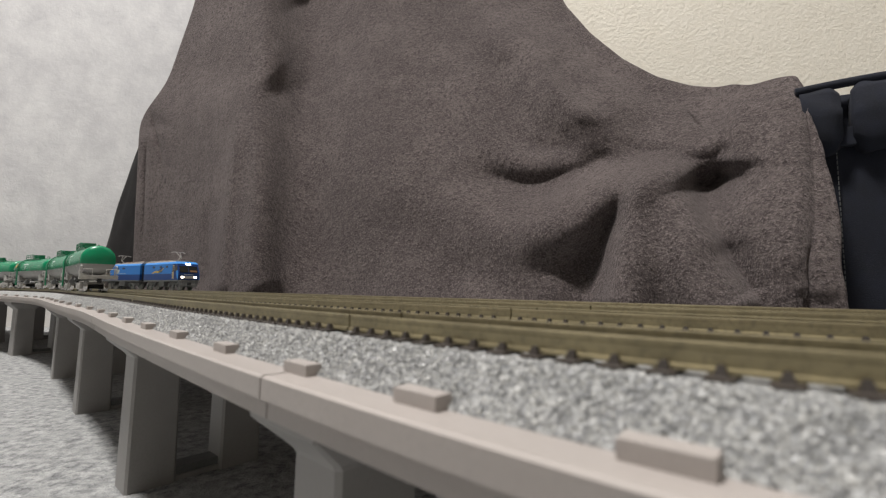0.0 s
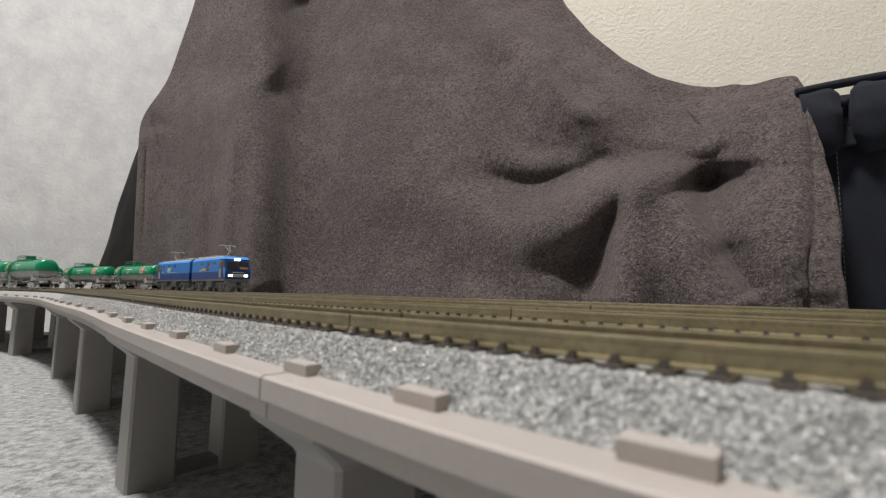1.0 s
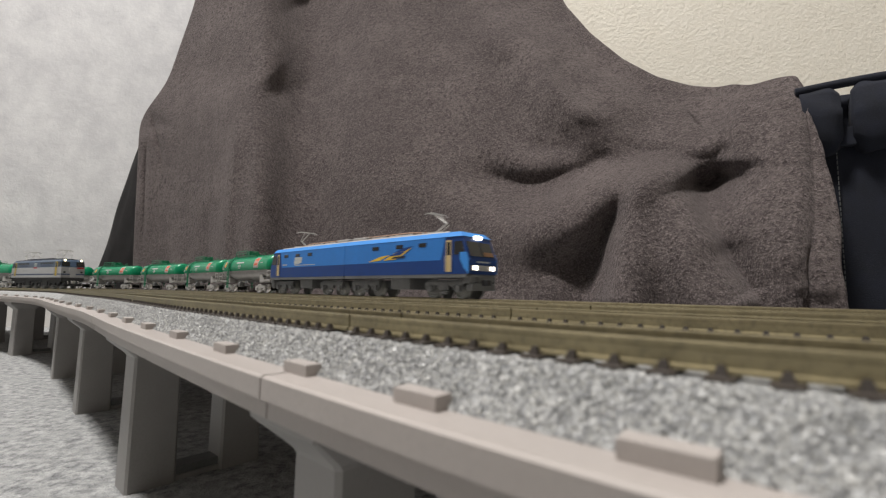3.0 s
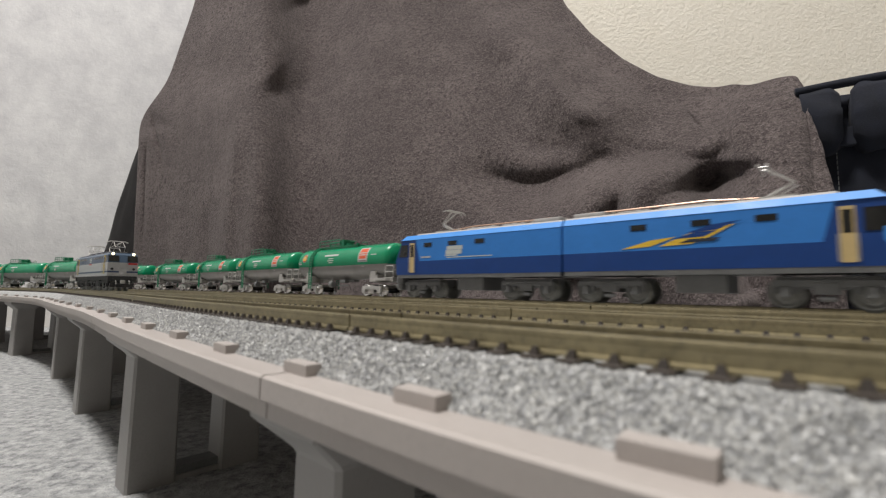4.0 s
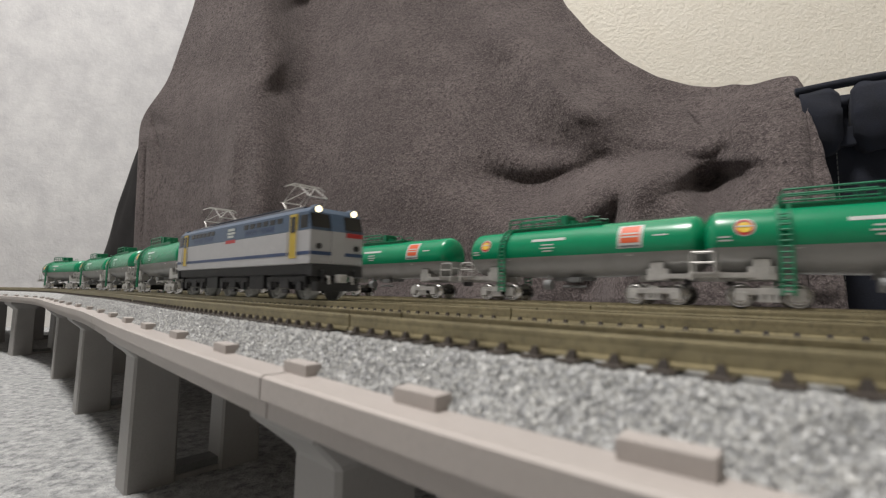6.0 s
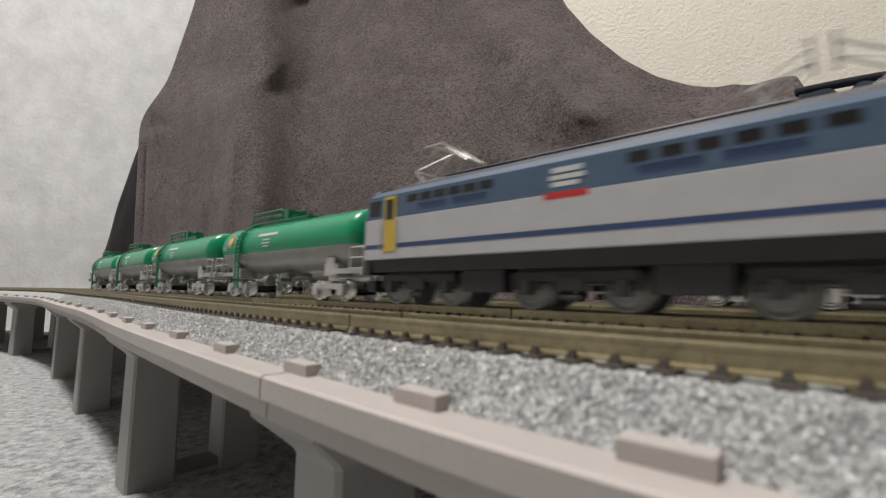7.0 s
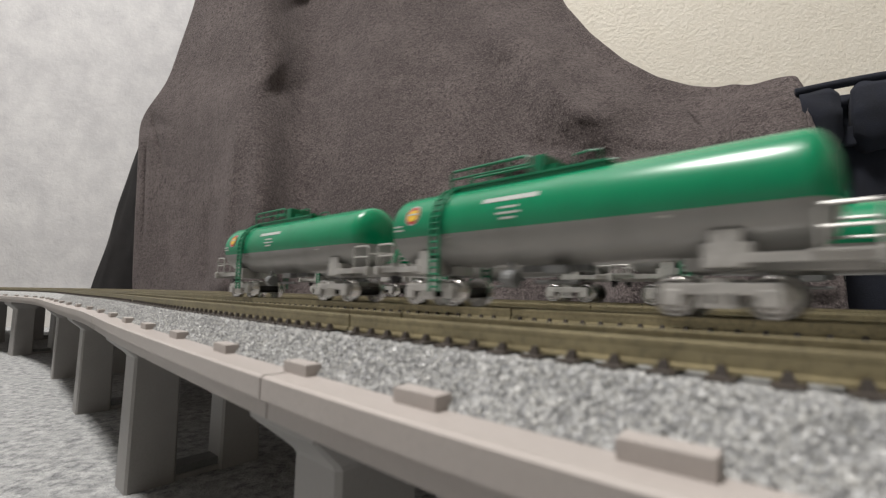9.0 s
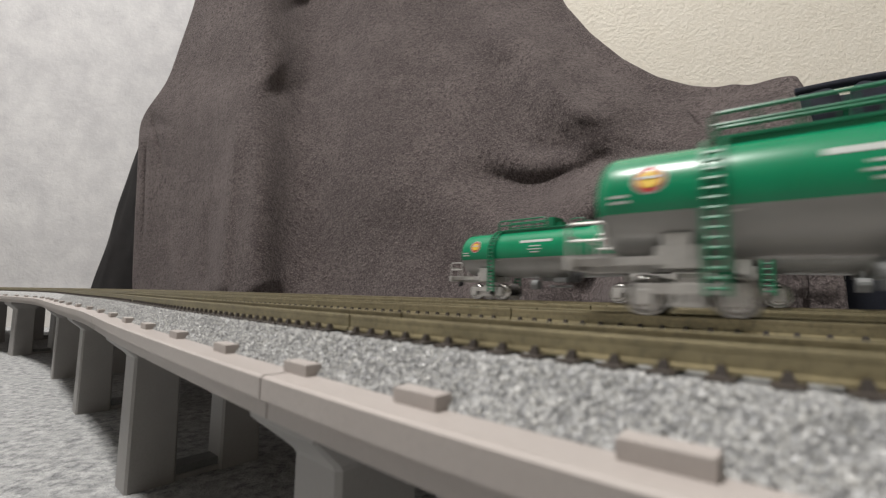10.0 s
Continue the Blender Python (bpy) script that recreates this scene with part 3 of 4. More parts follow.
# loose granules on the near shoulder
def build_granules():
    rng = random.Random(4)
    verts, faces = [], []
    base = [(1, 0, 0), (-1, 0, 0), (0, 1, 0), (0, -1, 0), (0, 0, 1), (0, 0, -1)]
    tri = [(0, 2, 4), (2, 1, 4), (1, 3, 4), (3, 0, 4), (2, 0, 5), (1, 2, 5), (3, 1, 5), (0, 3, 5)]
    for k in range(42000):
        s = -0.06 + 0.40 * rng.random() ** 1.6
        if rng.random() < 0.8:
            f = rng.random()
            o, z = -11.8 + 3.3 * f, -6.35 + 3.9 * f
        else:
            o, z = -8.5 + 1.8 * rng.random(), -2.42
        p = on_line(s, lane(TRACKS[0], s) + o / 1000, z / 1000)
        r = 0.00012 + 0.00017 * rng.random()
        e = Euler((rng.random() * 6, rng.random() * 6, rng.random() * 6)).to_matrix()
        n = len(verts)
        for b in base:
            q = e @ Vector((b[0] * (0.7 + 0.6 * rng.random()), b[1] * (0.7 + 0.6 * rng.random()), b[2] * (0.6 + 0.5 * rng.random())))
            verts.append(tuple(p + q * r))
        faces += [(n + i, n + j, n + l) for i, j, l in tri]
    data = bpy.data.meshes.new("ballast_granules")
    data.from_pydata(verts, [], faces)
    data.materials.append(STONE)
    tagged(new("ballast_granules", data), "loose pale grey and white ballast granules beside the track", "ballast", kind="stuff")


build_granules()

# ---- rolling stock, about 1:150, locomotive lengths fitted to the view: x forward, y across, z above the rail (millimetres) ----


def prism(bm, xa, xb, ya, yb, z0, z1, xa1=None, xb1=None, bevel=0.0):
    """A block from x xa..xb and half width ya at z0 to xa1..xb1 and half width yb at z1."""
    xa1, xb1 = xa if xa1 is None else xa1, xb if xb1 is None else xb1
    vs = [bm.verts.new(p) for p in ((xa, -ya, z0), (xb, -ya, z0), (xb, ya, z0), (xa, ya, z0), (xa1, -yb, z1), (xb1, -yb, z1), (xb1, yb, z1), (xa1, yb, z1))]
    fs = [bm.faces.new([vs[i] for i in q]) for q in ((3, 2, 1, 0), (4, 5, 6, 7), (0, 1, 5, 4), (1, 2, 6, 5), (2, 3, 7, 6), (3, 0, 4, 7))]
    if bevel:
        bmesh.ops.bevel(bm, geom=list({e for f in fs for e in f.edges}), offset=bevel, segments=2, affect="EDGES", profile=0.6)
    return bm


TANK_R, TANK_Z, TANK_L = 8.05, 17.35, 41.0


def skin_patch(bm, x0, x1, z0, z1, side, lift=0.05, nx=2, nz=8, shear=0.0):
    """A thin decal that follows the tank's side."""
    rows = []
    for i in range(nz + 1):
        z = z0 + (z1 - z0) * i / nz
        y = math.sqrt(max(0.01, (TANK_R + lift) ** 2 - (z - TANK_Z) ** 2))
        rows.append([bm.verts.new((x0 + (x1 - x0) * k / nx + shear * i / nz, side * y, z)) for k in range(nx + 1)])
    for a, b in zip(rows, rows[1:]):
        for k in range(nx):
            bm.faces.new((a[k], a[k + 1], b[k + 1], b[k]))
    return bm


def skin_disc(bm, x, z, r, side, lift, stretch=1.0):
    """A round decal on the tank's side."""
    ring = []
    for k in range(28):
        a = 2 * math.pi * k / 28
        zz = z + r * math.sin(a)
        ring.append(bm.verts.new((x + r * stretch * math.cos(a), side * math.sqrt(max(0.01, (TANK_R + lift) ** 2 - (zz - TANK_Z) ** 2)), zz)))
    bm.faces.new(ring)
    return bm


def bogie(parent, x, frame_mat, wheel_mat, base, r, label):
    """A two-axle bogie: side frames with springs, bolster, wheels on black axles."""
    bm = BM()
    for side in (-1, 1):
        y = side * 6.3
        box(bm, x - base / 2 - 1.2, x + base / 2 + 1.2, y - 0.45, y + 0.45, r + 0.3, r + 1.9, 0.12)
        for d in (-base / 2, base / 2):
            box(bm, x + d - 1.3, x + d + 1.3, y - 0.7, y + 0.7, r - 1.2, r + 1.0, 0.15)
        for d in (-1.5, 0, 1.5):
            rod(bm, [(x + d, y + side * 0.5, r - 1.3), (x + d, y + side * 0.5, r + 0.6)], 0.55, 8)
        box(bm, x - 2.3, x + 2.3, y - 0.6, y + 0.6, r - 1.5, r - 0.9)
    box(bm, x - 1.4, x + 1.4, -6.3, 6.3, r + 0.4, r + 2.6)
    b = part("bogie", bm, frame_mat, parent, label)
    for d in (-base / 2, base / 2):
        bm = BM()
        for side in (-1, 1):
            wheel(bm, x + d, side * 4.0, r, side)
        w = part("wheelset", bm, wheel_mat, b, "", True)
        bm = BM()
        rod(bm, [(x + d, -4.2, r), (x + d, 4.2, r)], 1.2, 12)
        part("axle", bm, AXLE_BLACK, b)
    return b


def build_tank_wagon(placards):
    root = tagged(new("tank_wagon"), "green over grey model tank wagon on silver bogies", "tank wagon", "tank wagons")
    if placards:
        tagged(root, "green over grey model tank wagon with orange placard")
    bm = BM()
    rings = []
    n = 40
    xs = [-TANK_L + 3.8 * (1 - math.cos(math.pi / 2 * k / 9)) for k in range(10)] + [-TANK_L + 3.8 + (2 * TANK_L - 7.6) * k / 16 for k in range(1, 16)]
    xs = xs + [TANK_L - 3.8 * (1 - math.cos(math.pi / 2 * k / 9)) for k in range(9, -1, -1)]
    for x in xs:
        d = max(0.0, abs(x) - (TANK_L - 3.8)) / 3.8
        r = TANK_R * max(0.02, (1 - d ** 2.3)) ** 0.5
        sag = 1 + 0.17 * max(0.0, 1 - (x / 38.0) ** 2)
        rings.append([(x, r * math.cos(a), TANK_Z + r * math.sin(a) * (sag if math.sin(a) < 0 else 1)) for a in (2 * math.pi * k / n for k in range(n))])
    loft(bm, rings)
    tank = part("tank", bm, TANK_PAINT, root, "cylindrical tank, green above and grey below", True)
    # weld lines and small plates on the lower flank
    bm = BM()
    for side in (-1, 1):
        for x in (-22, -6, 9, 20):
            skin_patch(bm, x, x + 2.2, 13.6, 14.5, side, 0.10)
    part("flank_plate", bm, SILVER, tank)
    # walkway with rails and hatch
    bm = BM()
    box(bm, -27.5, 8.0, -3.6, 3.6, 25.4, 26.0, 0.12)
    box(bm, -27.3, 7.8, -3.3, -2.7, 24.4, 25.5)
    box(bm, -27.3, 7.8, 2.7, 3.3, 24.4, 25.5)
    bmesh.ops.translate(bm, vec=(3.5, 0, 0), verts=bm.verts)
    part("walkway", bm, GREEN, root, "green grated walkway")
    bm = BM()
    for y in (-3.5, 3.5):
        rod(bm, [(-27.2, y, 26), (-27.2, y, 28.9), (-26.6, y, 29.4), (-8.0, y, 29.4), (-7.4, y, 28.9), (-7.4, y, 26)], 0.3)
        rod(bm, [(-27.2, y, 27.7), (-7.4, y, 27.7)], 0.24)
        for x in (-22, -17, -12):
            rod(bm, [(x, y, 26), (x, y, 29.4)], 0.2)
        rod(bm, [(6.8, y, 25.8), (6.8, y, 27.6), (4.5, y, 27.9), (2.0, y, 27.6), (2.0, y, 26)], 0.2)
    bmesh.ops.translate(bm, vec=(3.5, 0, 0), verts=bm.verts)
    part("handrail", bm, GREEN, root)
    bm = BM()
    rod(bm, [(-3.5, 0, 24.8), (-3.5, 0, 27.4)], 2.0, 18)
    box(bm, -6.6, -4.2, -3.4, 3.4, 26.0, 29.2, 0.2)
    rod(bm, [(3.5, 0, 24.9), (3.5, 0, 27.1)], 0.9, 12)
    bmesh.ops.translate(bm, vec=(3.5, 0, 0), verts=bm.verts)
    part("hatch", bm, GREEN, root)
    # ladders, one on each side
    for side in (-1, 1):
        bm = BM()
        for x in (-24.9, -22.5):
            pts = [(x, side * (TANK_R + 0.75) * math.cos(a), TANK_Z + (TANK_R + 0.75) * math.sin(a)) for a in (math.radians(g) for g in (75, 60, 45, 30, 15, 0))]
            rod(bm, pts + [(x, side * 8.9, 12.0), (x, side * 8.9, 3.0)], 0.36)
        for k in range(15):
            z = 4.0 + k * 1.35
            y = 8.9 if z < TANK_Z else (TANK_R + 0.75) * math.sqrt(max(0.05, 1 - ((z - TANK_Z) / (TANK_R + 0.75)) ** 2))
            rod(bm, [(-24.9, side * y, z), (-22.5, side * y, z)], 0.26)
        part("ladder", bm, GREEN, root)
    # end frames, saddles and rails
    for e in (-1, 1):
        bm = BM()
        box(bm, min(e * 30, e * 44.3), max(e * 30, e * 44.3), -7.2, -6.3, 7.4, 8.7)
        box(bm, min(e * 30, e * 44.3), max(e * 30, e * 44.3), 6.3, 7.2, 7.4, 8.7)
        box(bm, min(e * 43.4, e * 44.5), max(e * 43.4, e * 44.5), -8.4, 8.4, 6.8, 8.9, 0.15)
        box(bm, min(e * 37.5, e * 43.4), max(e * 37.5, e * 43.4), -7.6, 7.6, 8.5, 8.9)
        box(bm, min(e * 22, e * 43), max(e * 22, e * 43), -1.6, 1.6, 6.6, 8.6)
        part("end_frame", bm, SILVER, root)
        bm = BM()
        for y in (-7.6, 7.6):
            rod(bm, [(e * 38.5, y, 8.8), (e * 38.5, y, 13.6), (e * 39.0, y, 14.1), (e * 43.6, y, 14.1), (e * 44.1, y, 13.6), (e * 44.1, y, 8.8)], 0.26)
            rod(bm, [(e * 38.5, y, 11.4), (e * 44.1, y, 11.4)], 0.22)
        rod(bm, [(e * 44.1, -7.6, 12.2), (e * 44.1, -3, 12.2), (e * 44.1, -3, 8.8)], 0.22)
        rod(bm, [(e * 44.1, 7.6, 12.2), (e * 44.1, 3, 12.2), (e * 44.1, 3, 8.8)], 0.22)
        part("end_rail", bm, SILVER, root)
        bm = BM()
        for y in (-6.5, 6.5):
            box(bm, e * 28.6 - 1.9, e * 28.6 + 1.9, y - 0.4, y + 0.3, 6.8, 12.0, 0.25)
        box(bm, e * 28.6 - 2.9, e * 28.6 + 2.9, -6.6, 6.6, 6.8, 10.2, 0.2)
        part("saddle", bm, SILVER, root, "silver saddle bracket")
        bm = BM()
        rod(bm, [(e * 44.3, 0, 6.2), (e * 45.9, 0, 6.2)], 0.6, 8)
        box(bm, min(e * 45.2, e * 46.0), max(e * 45.2, e * 46.0), -1.0, 1.0, 5.0, 7.2, 0.15)
        part("coupler", bm, FRAME_BLACK, root)
        bogie(root, e * 27.5, SILVER, STEEL, 11.5, 2.85, "silver bogie with bright steel wheels")
    bm = BM()
    rod(bm, [(-7.5, -6.0, 5.6), (-5.0, -6.0, 5.6)], 1.7, 14)
    rod(bm, [(-6.2, -6.0, 5.6), (-6.2, -6.0, 8.8)], 0.5, 8)
    box(bm, 0.5, 5.0, -6.0, -3.4, 6.4, 8.0, 0.3)
    rod(bm, [(-1.5, -5.0, 5.0), (6.5, -5.0, 5.0)], 0.4, 8)
    box(bm, -7, 7, -1.5, 1.5, 7.0, 9.2)
    part("brake_gear", bm, FRAME_GREY, root, "dark brake gear under the tank")
    # markings
    for side in (-1, 1):
        bm = BM()
        skin_patch(bm, -12.0, 0.5, 20.3, 21.2, side)
        part("marking_bar", bm, WHITE, tank, "row of white lettering too small to read")
        for z, x0, x1 in ((18.8, -8.0, -3.5), (17.7, -8.5, -3), (16.7, -7.5, -4),
                          (16.6, -37.5, -34.5), (17.5, -37.5, -34.8)):
            bm = BM()
            skin_patch(bm, x0, x1, z, z + 0.4, side)
            part("marking_bar", bm, WHITE, tank)
        for r, lift, m, sx in ((2.3, 0.05, WHITE, 1), (2.05, 0.08, RED, 1), (1.35, 0.11, YELLOW, 1.15)):
            bm = BM()
            skin_disc(bm, -31.8, 20.0, r, side, lift, sx)
            part("emblem", bm, m, tank)
        bm = BM()
        skin_patch(bm, -33.4, -30.2, 20.1, 20.5, side, 0.14)
        part("emblem_bar", bm, WHITE, tank)
        if placards:
            bm = BM()
            skin_patch(bm, 18.0, 25.2, 16.4, 23.4, side, 0.05)
            p = part("placard", bm, WHITE, tank, "white-bordered orange placard")
            bm = BM()
            skin_patch(bm, 18.8, 24.4, 18.0, 23.0, side, 0.09)
            part("placard_face", bm, ORANGE, p)
            bm = BM()
            for z in (19.6, 20.6):
                skin_patch(bm, 19.2, 24.0, z, z + 0.45, side, 0.13)
            part("placard_bar", bm, WHITE, p)
            bm = BM()
            skin_patch(bm, 18.5, 24.7, 16.7, 17.3, side, 0.09)
            part("placard_line", bm, FRAME_GREY, p)
            bm = BM()
            skin_patch(bm, 28.0, 32.0, 19.6, 20.0, side)
            part("marking_bar", bm, WHITE, tank)
    return root


def loco_bogie(root, x, base, r, frame_mat, wheel_mat, label):
    bm = BM()
    for side in (-1, 1):
        y = side * 7.0
        box(bm, x - base / 2 - 2.6, x + base / 2 + 2.6, y - 0.5, y + 0.5, 5.2, 6.8, 0.2)
        for d in (-base / 2, base / 2):
            box(bm, x + d - 1.1, x + d + 1.1, y - 0.9, y + 0.7, 2.7, 5.3, 0.25)
            for q in (-2.3, 2.3):
                rod(bm, [(x + d + q, y, 3.6), (x + d + q, y, 6.4)], 0.6, 8)
        box(bm, x - 2.6, x + 2.6, y - 0.7, y + 0.6, 3.4, 6.2, 0.3)
        rod(bm, [(x - 1.6, y, 2.4), (x + 1.6, y, 2.4)], 0.6, 8)
    box(bm, x - base / 2 - 2, x + base / 2 + 2, -6.6, 6.6, 4.6, 7.6)
    b = part("bogie", bm, frame_mat, root, label)
    for d in (-base / 2, base / 2):
        bm = BM()
        for side in (-1, 1):
            wheel(bm, x + d, side * 4.0, r, side, 26)
        part("wheelset", bm, wheel_mat, b, "", True)


def single_arm_pantograph(root, x, e):
    bm = BM()
    box(bm, x - 4, x + 4, -4.5, 4.5, 27.6, 28.1)
    for y in (-4, 4):
        for dx in (-3.4, 3.4):
            rod(bm, [(x + dx, y, 26.9), (x + dx, y, 27.8)], 0.5, 8)
    rod(bm, [(x - e * 3.4, 0, 28.2), (x + e * 3.6, 0, 31.8)], 0.42)
    for y in (-1.6, 1.6):
        rod(bm, [(x + e * 3.6, y * 0.3, 31.8), (x - e * 2.8, y, 36.2)], 0.26)
    rod(bm, [(x - e * 1.0, 0.8, 28.2), (x + e * 4.3, 0.8, 31.2)], 0.2)
    for dx in (-1.0, 1.0):
        rod(bm, [(x - e * 2.8 + dx, -6.2, 35.7), (x - e * 2.8 + dx, -4.6, 36.5), (x - e * 2.8 + dx, 4.6, 36.5), (x - e * 2.8 + dx, 6.2, 35.7)], 0.24)
    rod(bm, [(x - e * 2.8 - 1, -2, 36.4), (x - e * 2.8 + 1, -2, 36.4)], 0.2)
    rod(bm, [(x - e * 2.8 - 1, 2, 36.4), (x - e * 2.8 + 1, 2, 36.4)], 0.2)
    part("pantograph", bm, SILVER, root, "raised single-arm grey pantograph")


def build_blue_half(e, decor):
    """One half of a two-section electric locomotive; its cab is at the end e (1 or -1) of x."""
    root = tagged(new("electric_locomotive_section"), "two-tone blue model electric locomotive half with pantograph", "locomotive", "blue locomotive halves")

    def px(bm, x0, x1, ya, yb, z0, z1, x1b=None, bevel=0.0):
        """A prism whose end x1 is the cab's end, in the direction e."""
        x1b = x1 if x1b is None else x1b
        if e > 0:
            return prism(bm, x0, x1, ya, yb, z0, z1, x0, x1b, bevel)
        return prism(bm, -x1, -x0, ya, yb, z0, z1, -x1b, -x0, bevel)

    def sx(a, b):
        return (min(e * a, e * b), max(e * a, e * b))

    bm = BM()
    px(bm, -40.6, 41.0, 9.2, 9.3, 8.3, 9.7)
    part("sill", bm, FRAME_GREY, root, "grey underframe sill")
    bm = BM()
    px(bm, -41, 29.0, 9.35, 9.35, 9.7, 15.4)
    part("lower_side", bm, NAVY, root, "deep blue lower body side")
    bm = BM()
    px(bm, -41, 27.0, 9.35, 9.2, 15.4, 24.6, 29.5)
    part("upper_side", bm, AZURE, root, "azure upper body side")
    bm = BM()
    px(bm, 29.0, 41.4, 9.37, 9.37, 9.7, 15.4, 42.0)
    px(bm, 27.0, 42.0, 9.37, 9.0, 15.4, 24.6, 38.6)
    cab = part("cab", bm, NAVY, root, "deep blue driving cab")
    bm = BM()
    px(bm, -41, 38.9, 9.3, 7.9, 24.6, 26.6, 36.6)
    part("roof_edge", bm, SKY_EDGE, root, "bright blue roof edge")
    bm = BM()
    px(bm, -40.8, 30.0, 7.8, 7.2, 26.6, 27.2)
    part("roof", bm, ROOF_GREY, root, "grey roof")
    # cab face
    bm = BM()
    x0, x1 = 41.9, 39.4
    for yy0, yy1 in ((-7.9, -0.25), (0.25, 7.9)):
        pts = [(e * (x0 + 0.12 - 0.0), yy0, 16.6), (e * (x0 + 0.12), yy1, 16.6), (e * (x1 + 0.14), yy1, 22.6), (e * (x1 + 0.14), yy0, 22.6)]
        loft(bm, [pts, [(p[0] - e * 0.5, p[1], p[2]) for p in pts]])
    wind = part("windscreen", bm, GLASS_DARK, cab, "dark windscreen")
    bm = BM()
    pts = [(e * 41.9, 1.0, 17.0), (e * 41.9, 7.2, 17.0), (e * 41.35, 7.2, 18.6), (e * 41.35, 1.0, 18.6)]
    loft(bm, [[(p[0] + e * 0.2, p[1], p[2]) for p in pts], pts])
    part("cab_desk", bm, CAB_BROWN, cab)
    bm = BM()
    for side in (-1, 1) if e > 0 else (1,):
        pts = [(e * 42.05, side * 9.38, 9.8), (e * 42.1, side * 9.38, 15.4), (e * 41.0, side * 9.38, 18.2), (e * 37.6, side * 9.38, 18.2), (e * 37.6, side * 9.38, 15.4), (e * 39.6, side * 9.38, 12.0)]
        loft(bm, [pts, [(p[0], p[1] + side * 0.12, p[2]) for p in pts]])
    part("corner_flash", bm, SKY_EDGE, cab, "bright blue corner flash")
    bm = BM()
    box(bm, *sx(41.3, 42.5), -7.4, 7.4, 11.0, 13.2, 0.3)
    plate = part("lamp_panel", bm, SILVER, cab, "silver headlight panel")
    if e > 0:
        for y in (-5.6, 5.6):
            bm = BM()
            box(bm, *sx(42.4, 42.8), y - 1.3, y + 1.3, 11.3, 12.9, 0.25)
            part("headlight", bm, LAMP_WHITE, cab, "lit white headlight")
        bm = BM()
        box(bm, *sx(38.4, 39.7), -2.0, 2.0, 23.6, 25.2, 0.25)
        part("roof_headlight", bm, LAMP_WHITE, cab, "lit white roof headlight")
    else:
        bm = BM()
        for y in (-5.6, 5.6):
            box(bm, *sx(42.4, 42.8), y - 1.3, y + 1.3, 11.3, 12.9, 0.25)
        box(bm, *sx(38.4, 39.6), -2.0, 2.0, 23.6, 25.2, 0.25)
        part("headlight", bm, GLASS_DARK, cab, "unlit headlights")
    bm = BM()
    box(bm, *sx(41.6, 42.3), -4.0, 4.0, 14.2, 14.8)
    part("number_bar", bm, WHITE, cab, "white number bar")
    bm = BM()
    box(bm, *sx(38.5, 42.2), -8.6, 8.6, 6.0, 9.4, 0.4)
    box(bm, *sx(39.5, 42.8), -7.6, 7.6, 3.2, 6.2, 0.5)
    part("front_skirt", bm, FRAME_GREY, root, "dark grey front skirt")
    bm = BM()
    for y in (-6, 6):
        rod(bm, [(e * 42.6, y, 6.4), (e * 43.6, y, 6.4), (e * 43.8, y, 8.6)], 0.25)
    box(bm, *sx(42.6, 45.2), -1.3, 1.3, 5.2, 7.4, 0.25)
    part("coupler", bm, FRAME_BLACK, root)
    for side in (-1, 1):
        y0, y1 = sorted((side * 9.36, side * 9.52))
        bm = BM()
        box(bm, *sx(30.0, 32.9), y0, y1, 10.6, 23.2)
        door = part("cab_door", bm, DOOR_BUFF, cab, "buff-coloured cab door")
        bm = BM()
        box(bm, *sx(30.5, 32.4), *sorted((side * 9.5, side * 9.58)), 17.2, 22.4)
        part("door_window", bm, GLASS_DARK, door)
        bm = BM()
        for dx in (29.7, 33.2):
            rod(bm, [(e * dx, side * 9.8, 10.8), (e * dx, side * 9.8, 17.0)], 0.16)
        part("grab_rail", bm, SILVER, door)
        bm = BM()
        pts = [(e * 34.3, side * 9.40, 17.4), (e * 40.2, side * 9.40, 17.4), (e * 38.8, side * 9.30, 22.6), (e * 34.3, side * 9.30, 22.6)]
        loft(bm, [pts, [(p[0], p[1] + side * 0.06, p[2]) for p in pts]])
        part("cab_window", bm, GLASS_DARK, cab)
        for x in (22.0, 8.0, -6.0) if decor == "name" else (16.0, 1.0, -16.0):
            bm = BM()
            box(bm, e * x - 2.4, e * x + 2.4, *sorted((side * 9.2, side * 9.42)), 21.2, 22.9, 0.12)
            part("side_window", bm, GLASS_DARK, root)
        if decor == "name":
            bm = BM()
            for x0, x1, z0, z1 in ((2.6, 11.0, 19.35, 20.9), (3.0, 11.6, 17.6, 19.25), (5.4, 11.9, 16.9, 17.5)):
                box(bm, *sx(x0, x1), *sorted((side * 9.3, side * 9.44)), z0, z1)
            part("company_mark", bm, WHITE, root, "white company mark of plain bars")
            bm = BM()
            box(bm, *sx(-12, 11), *sorted((side * 9.3, side * 9.42)), 16.2, 16.55)
            part("white_line", bm, WHITE, root)
            bm = BM()
            box(bm, *sx(20.5, 26), *sorted((side * 9.3, side * 9.43)), 16.6, 17.3)
            part("lettering_bar", bm, SILVER, root)
        else:
